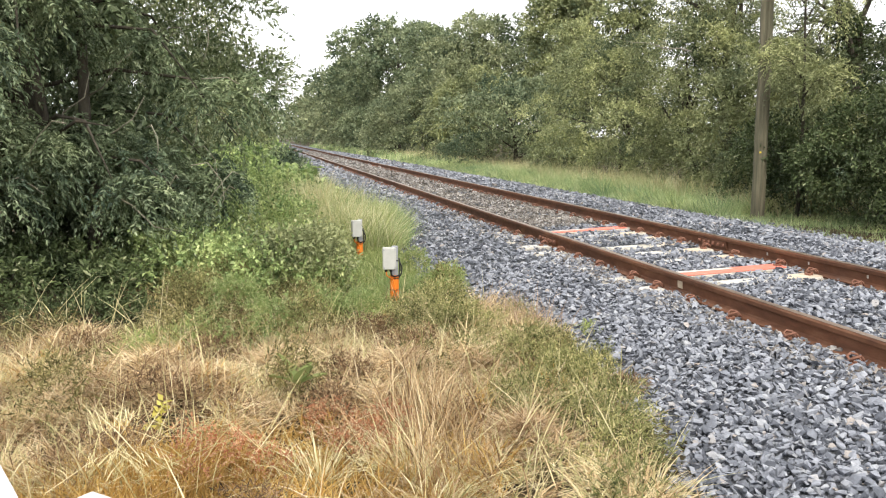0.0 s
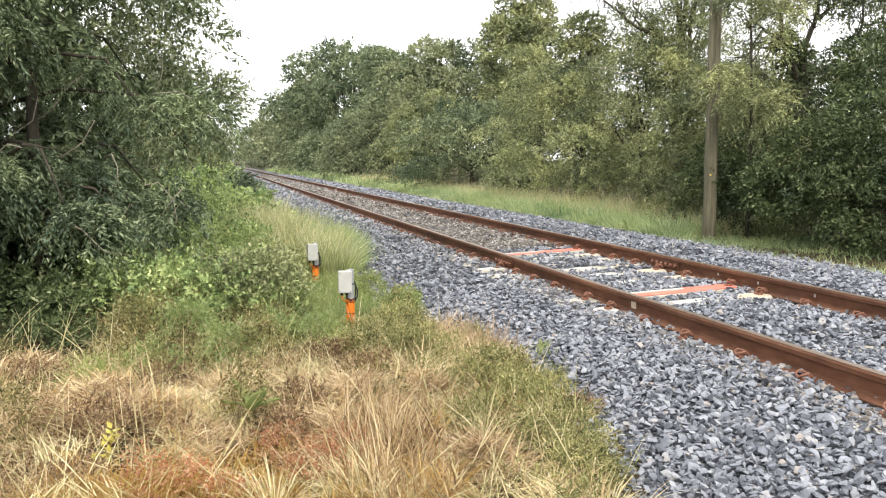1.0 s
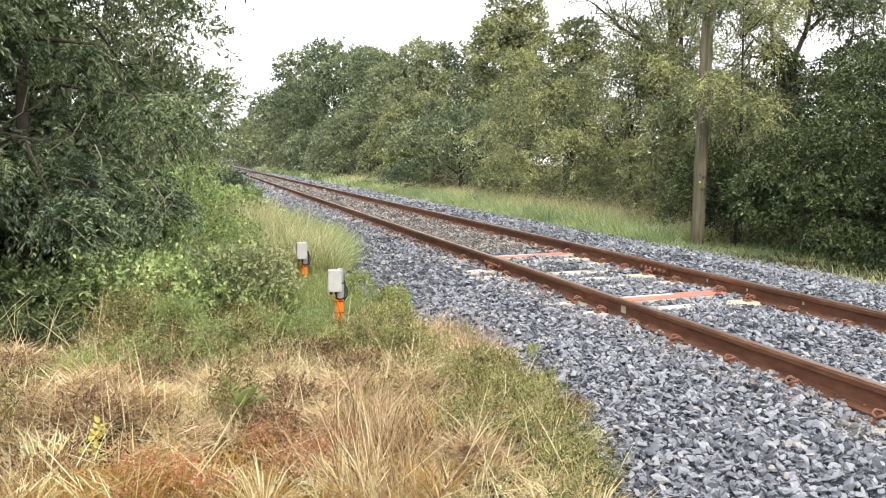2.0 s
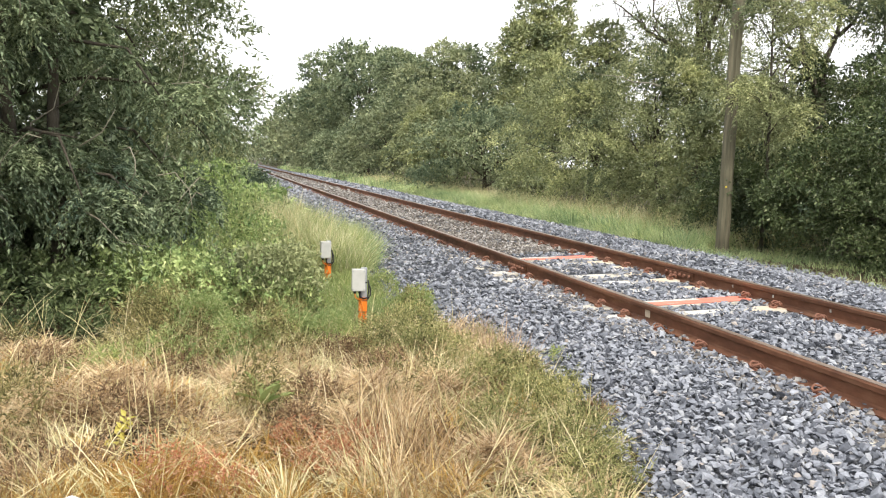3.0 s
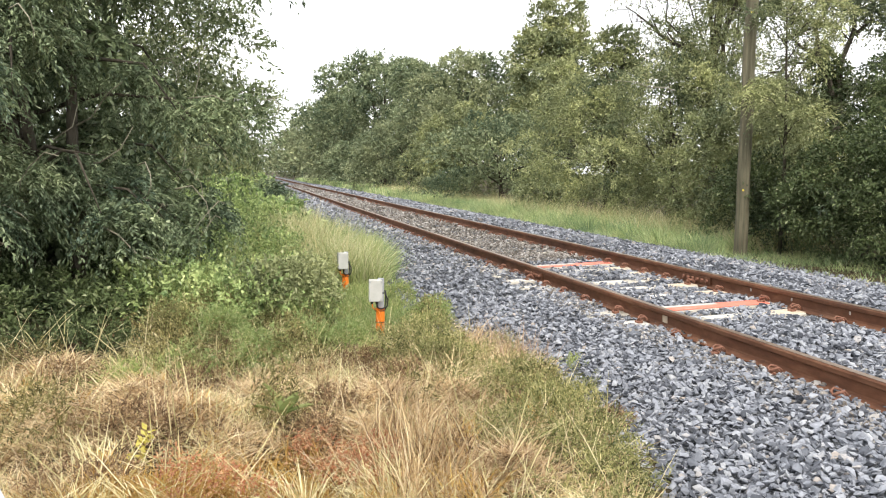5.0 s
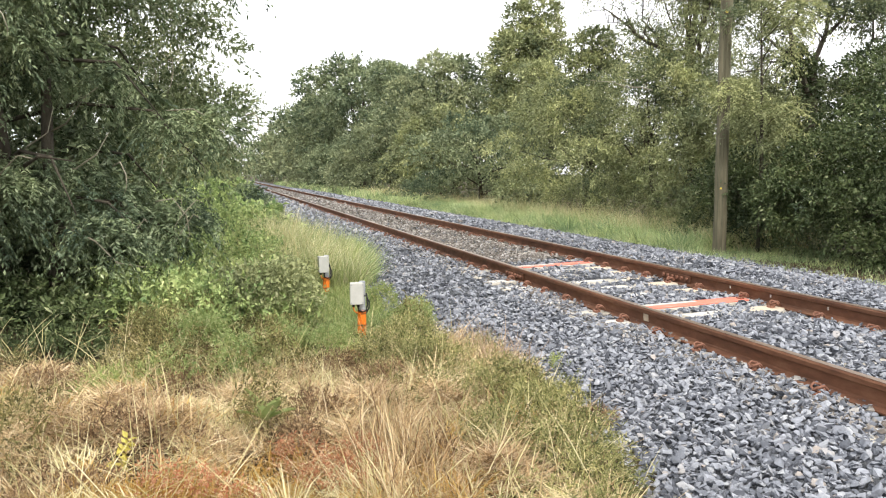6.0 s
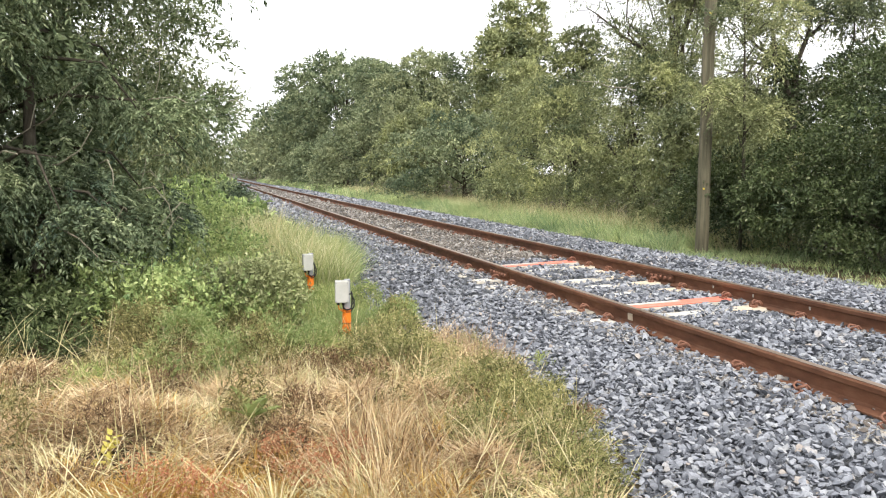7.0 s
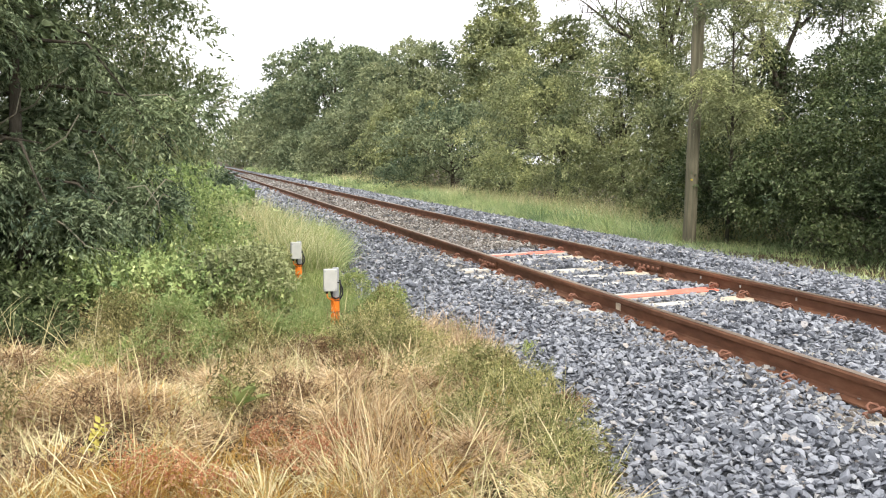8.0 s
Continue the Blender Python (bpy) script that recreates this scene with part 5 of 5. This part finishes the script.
leafy("withered_patch", "flat withered brown weeds on the stones", "weeds", clump_set([(2.14, 4.7, 0.09, 0.1), (2.24, 4.76, 0.06, 0.1)]), 90, 6, 0.06, 0.03, 0.25, L_BROWN, 66)
leafy("red_weeds", "low brownish red weeds in the straw", "weeds", clump_set([(0.5, 4.04, 0.14, 0.16), (0.66, 4.22, 0.12, 0.18), (0.36, 4.3, 0.1, 0.16)]), 420, 7, 0.09, 0.02, 0.35, L_RED, 67)
c = ground_points(420, -3.6, 1.9, 2.9, 7.6, lambda x, y: 0.25 + 0.75 * straw_mask(x, y))
n = 85
rad = np.repeat(r.uniform(0.07, 0.2, len(c)), n)
a, d = r.uniform(0, 6.283, len(rad)), rad * np.sqrt(r.uniform(0, 1, len(rad)))
cx, cy = np.repeat(c[:, 0], n), np.repeat(c[:, 1], n)
x, y = cx + d * np.cos(a), cy + d * np.sin(a)
q = np.stack([x, y, ground_height(x, y) + 0.8 * rad * (1 - (d / rad) ** 2) * r.uniform(0.3, 1.1, len(rad))], 1)
b = np.repeat(r.uniform(0, 6.283, len(c)), n) + r.normal(0, 0.7, len(rad))
lean = np.stack([np.cos(b), np.sin(b), 0 * b], 1) * r.uniform(0.6, 3.0, (len(rad), 1))
for k, (mat, word) in enumerate(((L_STRAW, "pale straw"), (L_PALE, "yellow"), (L_GOLD, "golden"), (L_BROWN, "brown"))):
    s = np.isin(np.repeat(np.arange(len(c)) % 7, n), ((0, 1, 2), (3, 4), (5,), (6,))[k])
    thing("grass_clods", word + " tangled clods of dead grass", "grass", None, "", "stuff", blade_mesh("grass_clods", q[s], 0.17 * r.uniform(0.4, 1.3, int(s.sum())), lean[s], 0.006 * r.uniform(0.6, 1.4, int(s.sum())), mat, r, 0.6))
# a few long bent stalks
p = ground_points(700, -2.5, 2.0, 2.8, 6.5, straw_mask)
sward("straw_stalks", "long pale bent straw stalks", p, 0.4, 0.007, 0.9, L_PALE, curl=0.3)


def dock_plant(x, y):
    """A dock with a few broad leaves."""
    r = np.random.RandomState(5)
    d = thing("dock_plant", "broad-leaved green dock plant in dead straw", "weed", pose(x, y, float(ground_height(np.array(x), np.array(y))) + 0.06) @ Matrix.Scale(1.05, 4))
    for k, (a, length, rise) in enumerate(((0.4, 0.15, 1.2), (2.2, 0.2, 0.9), (3.6, 0.2, 1.3), (5.2, 0.14, 1.5), (1.3, 0.2, 1.7), (4.4, 0.17, 0.8))):
        bm = bmesh.new()
        rows = []
        for i in range(6):
            f = i / 5
            w = 0.048 * math.sin(math.pi * min(1, f * 0.92 + 0.08)) ** 0.7
            rows.append([bm.verts.new((s * w, f * length, 0.012 * abs(s) - 0.35 * length * f * f * 0.6)) for s in (-1, -0.5, 0, 0.5, 1)])
        for p0, p1 in zip(rows, rows[1:]):
            for i in range(4):
                bm.faces.new((p0[i], p0[i + 1], p1[i + 1], p1[i])).smooth = True
        leaf = part("leaf", bm, L_GRASS, d)
        leaf.matrix_basis = Matrix.Translation((0, 0, 0.1)) @ Matrix.Rotation(a, 4, "Z") @ Matrix.Rotation(rise * 0.7, 4, "X")
    part("stem", tube([(0, 0, -0.2), (0.01, 0, 0.12), (0.0, 0.01, 0.2)], [0.006, 0.005, 0.003], 6), L_OLIVE, d)


dock_plant(0.21, 4.72)

# green tangle between the tree and the track
def rising(s, slope):
    """The plants grow taller further along."""
    x, y, r, h = s
    return x, y, r, h + slope * np.clip(y - 8.6, 0, 6)


def tangle_mask(x, y):
    return np.clip((0.8 - np.clip((y - 11) * 0.06, 0, 0.35) - x) * 3, 0, 1) * np.clip((x + 0.75 + (y - 8.2) * 0.6) * 3, 0, 1)


leafy("brambles", "bright green brambles and nettles beside the track", "brambles", rising(spots(420, -1.5, 1.2, 7.9, 18, 0.12, 0.3, 0.2, 0.55, tangle_mask), 0.085), 9600, 8, 0.24, 0.046, 0.6, L_BRAMBLE, 56)
leafy("far_brambles", "bright green brambles further along the track", "brambles", spots(300, -2.0, 1.2, 16, 40, 0.25, 0.5, 0.4, 0.9), 3600, 7, 0.3, 0.13, 0.6, L_BRAMBLE, 57)
leafy("distant_scrub", "low green scrub far along the track", "scrub", spots(160, -4.0, 0.9, 38, 120, 0.5, 1.0, 0.6, 1.2), 1800, 7, 0.5, 0.3, 0.6, L_BRAMBLE, 58)
p = ground_points(30000, -1.4, 1.7, 8.2, 20, lambda x, y: np.clip((y - 7.9) * 1.2, 0.1, 1) * np.clip((x + 0.55 + (y - 8.4) * 0.6) * 3, 0, 1) * np.where((x > 0.75) & (y < 11), 0.0, 1.0))
sward("green_grass", "tall green grass between the tree and the track", p, 0.62, 0.009, 0.4, L_GRASS)
p = ground_points(9000, 0.7, 1.7, 8.0, 11)
sward("short_green_grass", "short green grass round the junction boxes", p, 0.17, 0.006, 0.5, L_GRASS)
p = ground_points(34000, 0.1, 1.9, 12.0, 19, lambda x, y: np.clip(1.4 - np.abs(x - 0.7) * 1.9, 0, 1) * np.clip(0.5 + 1.2 * smooth_noise(x * 2.4, y * 2.4, 72), 0.08, 1))
sward("pale_tall_grass", "tall pale seeding grass", p, 0.74 + 0.22 * smooth_noise(p[:, 0] * 3, p[:, 1] * 3, 73), 0.01, 0.3, L_SEEDGRASS, curl=1.0)
p = ground_points(15000, 0.1, 1.9, 11.8, 19, lambda x, y: np.clip(0.6 - smooth_noise(x * 2.4, y * 2.4, 72), 0.1, 1))
sward("tall_green_grass", "tall green grass mixed with pale stems", p, 0.75, 0.012, 0.5, L_GRASS, plain=True)
p = ground_points(2000, 0.0, 1.4, 11.4, 17)
sward("brown_seed_stems", "bent straw-brown seed stems in the tall grass", p, 0.9, 0.01, 0.4, L_PALE, curl=1.6)
p = ground_points(15000, -0.2, 1.75, 9.9, 13.5, lambda x, y: (0.15 + 0.85 * (smooth_noise(x * 1.8, y * 1.8, 37) > 0.0)) * np.where((x > 0.7) & (y < 11.15), 0.0, 1.0))
sward("seeding_grass", "tall pale seeding grass among the green", p, 0.7, 0.008, 0.42, L_SEEDGRASS)
p = ground_points(34000, 1.4, 2.4, 11.4, 16.5, lambda x, y: 0.3 + 0.7 * (smooth_noise(x * 3, y * 3, 77) > -0.2))
sward("soft_green_grass", "soft fine green grass mound at the stones' edge", p, 0.46, 0.009, 0.5, L_VERGE, curl=1.4)
p = ground_points(9000, 1.35, 2.1, 8.3, 11)
sward("soft_green_tufts", "small green grass tufts by the stones", p, 0.2, 0.006, 0.5, L_GRASS)
p = ground_points(22000, -3, 1.9, 20, 90)
sward("far_grass", "green grass further along the track", p, 0.45, 0.03, 0.35, L_GRASS, plain=True)
p = ground_points(140000, 7.25, 10.0, 12.5, 45, lambda x, y: np.clip((x - 7.3) * 1.5, 0, 1) * np.clip((y - 13.0) * 0.5, 0, 1))
sward("verge_grass", "long green grass on the verge under the hedge", p, 0.34 + 0.16 * smooth_noise(p[:, 0] * 1.6, p[:, 1] * 1.6, 71), 0.011, 0.8, L_VERGE, plain=True)
c = ground_points(190, 7.7, 9.9, 13.5, 42)
n = 90
q = np.repeat(c, n, 0) + rng.normal(0, 0.12, (len(c) * n, 3)) * np.array([1, 1, 0])
lean = unit(q - np.repeat(c, n, 0) + 1e-6) * rng.uniform(0.2, 1.5, (len(q), 1))
s = np.repeat((rng.uniform(0, 1, len(c)) < 0.6) & (c[:, 0] > 8.7), n)
for keep, mat, word in ((s, L_SEEDGRASS, "pale dry"), (~s, L_VERGE, "grey-green")):
    thing("verge_tussocks", word + " grass tussocks on the verge", "grass", None, "", "stuff", blade_mesh("verge_tussocks", q[keep], 0.55 * rng.uniform(0.5, 1.2, int(keep.sum())), lean[keep], 0.011, mat, rng, 1.4))
p = ground_points(22000, 7.3, 10.5, 45, 130)
sward("far_verge_grass", "long green grass on the far verge", p, 0.5, 0.06, 0.3, L_VERGE, plain=True)
p = ground_points(15000, 8.5, 10.3, 13, 60, lambda x, y: 0.1 + 0.9 * (smooth_noise(x * 0.8, y * 0.4, 29) > -0.2))
sward("verge_seed_grass", "pale seed heads standing over the verge grass", p, 0.66, 0.013, 0.4, L_PALE, plain=True)
p = ground_points(15000, 7.3, 9.8, 5, 13.5, lambda x, y: 0.25 + 0.75 * (smooth_noise(x * 2, y * 2, 19) > 0))
sward("thin_verge_grass", "thin olive grass on the stony verge edge", p, 0.14, 0.011, 0.5, L_VERGE, plain=True)


# ---- white picket fence beside the camera ----
def picket_fence():
    f = thing("picket_fence", "white painted wooden picket fence", "fence", pose(-0.174, 1.105, 0))
    way = Vector((-0.184, 0.176, 0)).normalized()
    turn = math.degrees(math.atan2(way.y, way.x))
    for k in range(-1, 7):
        bm = bmesh.new()
        prof = [(-0.08, 0), (0.08, 0), (0.08, 1.043), (0.027, 1.098), (0.022, 1.101), (-0.022, 1.101), (-0.027, 1.098), (-0.08, 1.043)]
        a = [bm.verts.new((u, -0.011, w)) for u, w in prof]
        b = [bm.verts.new((u, 0.011, w)) for u, w in prof]
        bm.faces.new(a)
        bm.faces.new(b[::-1])
        for i in range(len(prof)):
            bm.faces.new((a[i], b[i], b[(i + 1) % len(prof)], a[(i + 1) % len(prof)]))
        bmesh.ops.recalc_face_normals(bm, faces=bm.faces[:])
        q = part("picket", bm, M_GATE, f)
        q.matrix_basis = Matrix.Translation(way * 0.254 * k + Vector((0, 0, 0.018 - 0.001 * k))) @ Matrix.Rotation(radians(turn), 4, "Z")
    for z in (0.3, 0.82):
        q = part("fence_rail", box(1.5, 0.04, 0.07, 0.004, (0.5, 0.033, z)), M_GATE, f)
        q.matrix_basis = Matrix.Rotation(radians(turn), 4, "Z")


picket_fence()


def sway_rows(rest, angle, phase, period):
    rows = []
    for k in range(17):
        t = k * 0.5
        a = angle * (math.sin(6.283 * t / period + phase) + 0.5 * math.sin(6.283 * t / (period * 0.57) + 2 * phase))
        b = 0.6 * angle * math.sin(6.283 * t / (period * 1.3) + phase * 3)
        rows.append((t, rest @ pose(0, 0, 0, b, a, 0.5 * a)))
    return rows


def motions():
    """Boughs and crowns swing in the wind."""
    for ob, rest, angle, phase, period in SWAYING:
        walk(ob, sway_rows(rest, angle, phase, period))


motions()
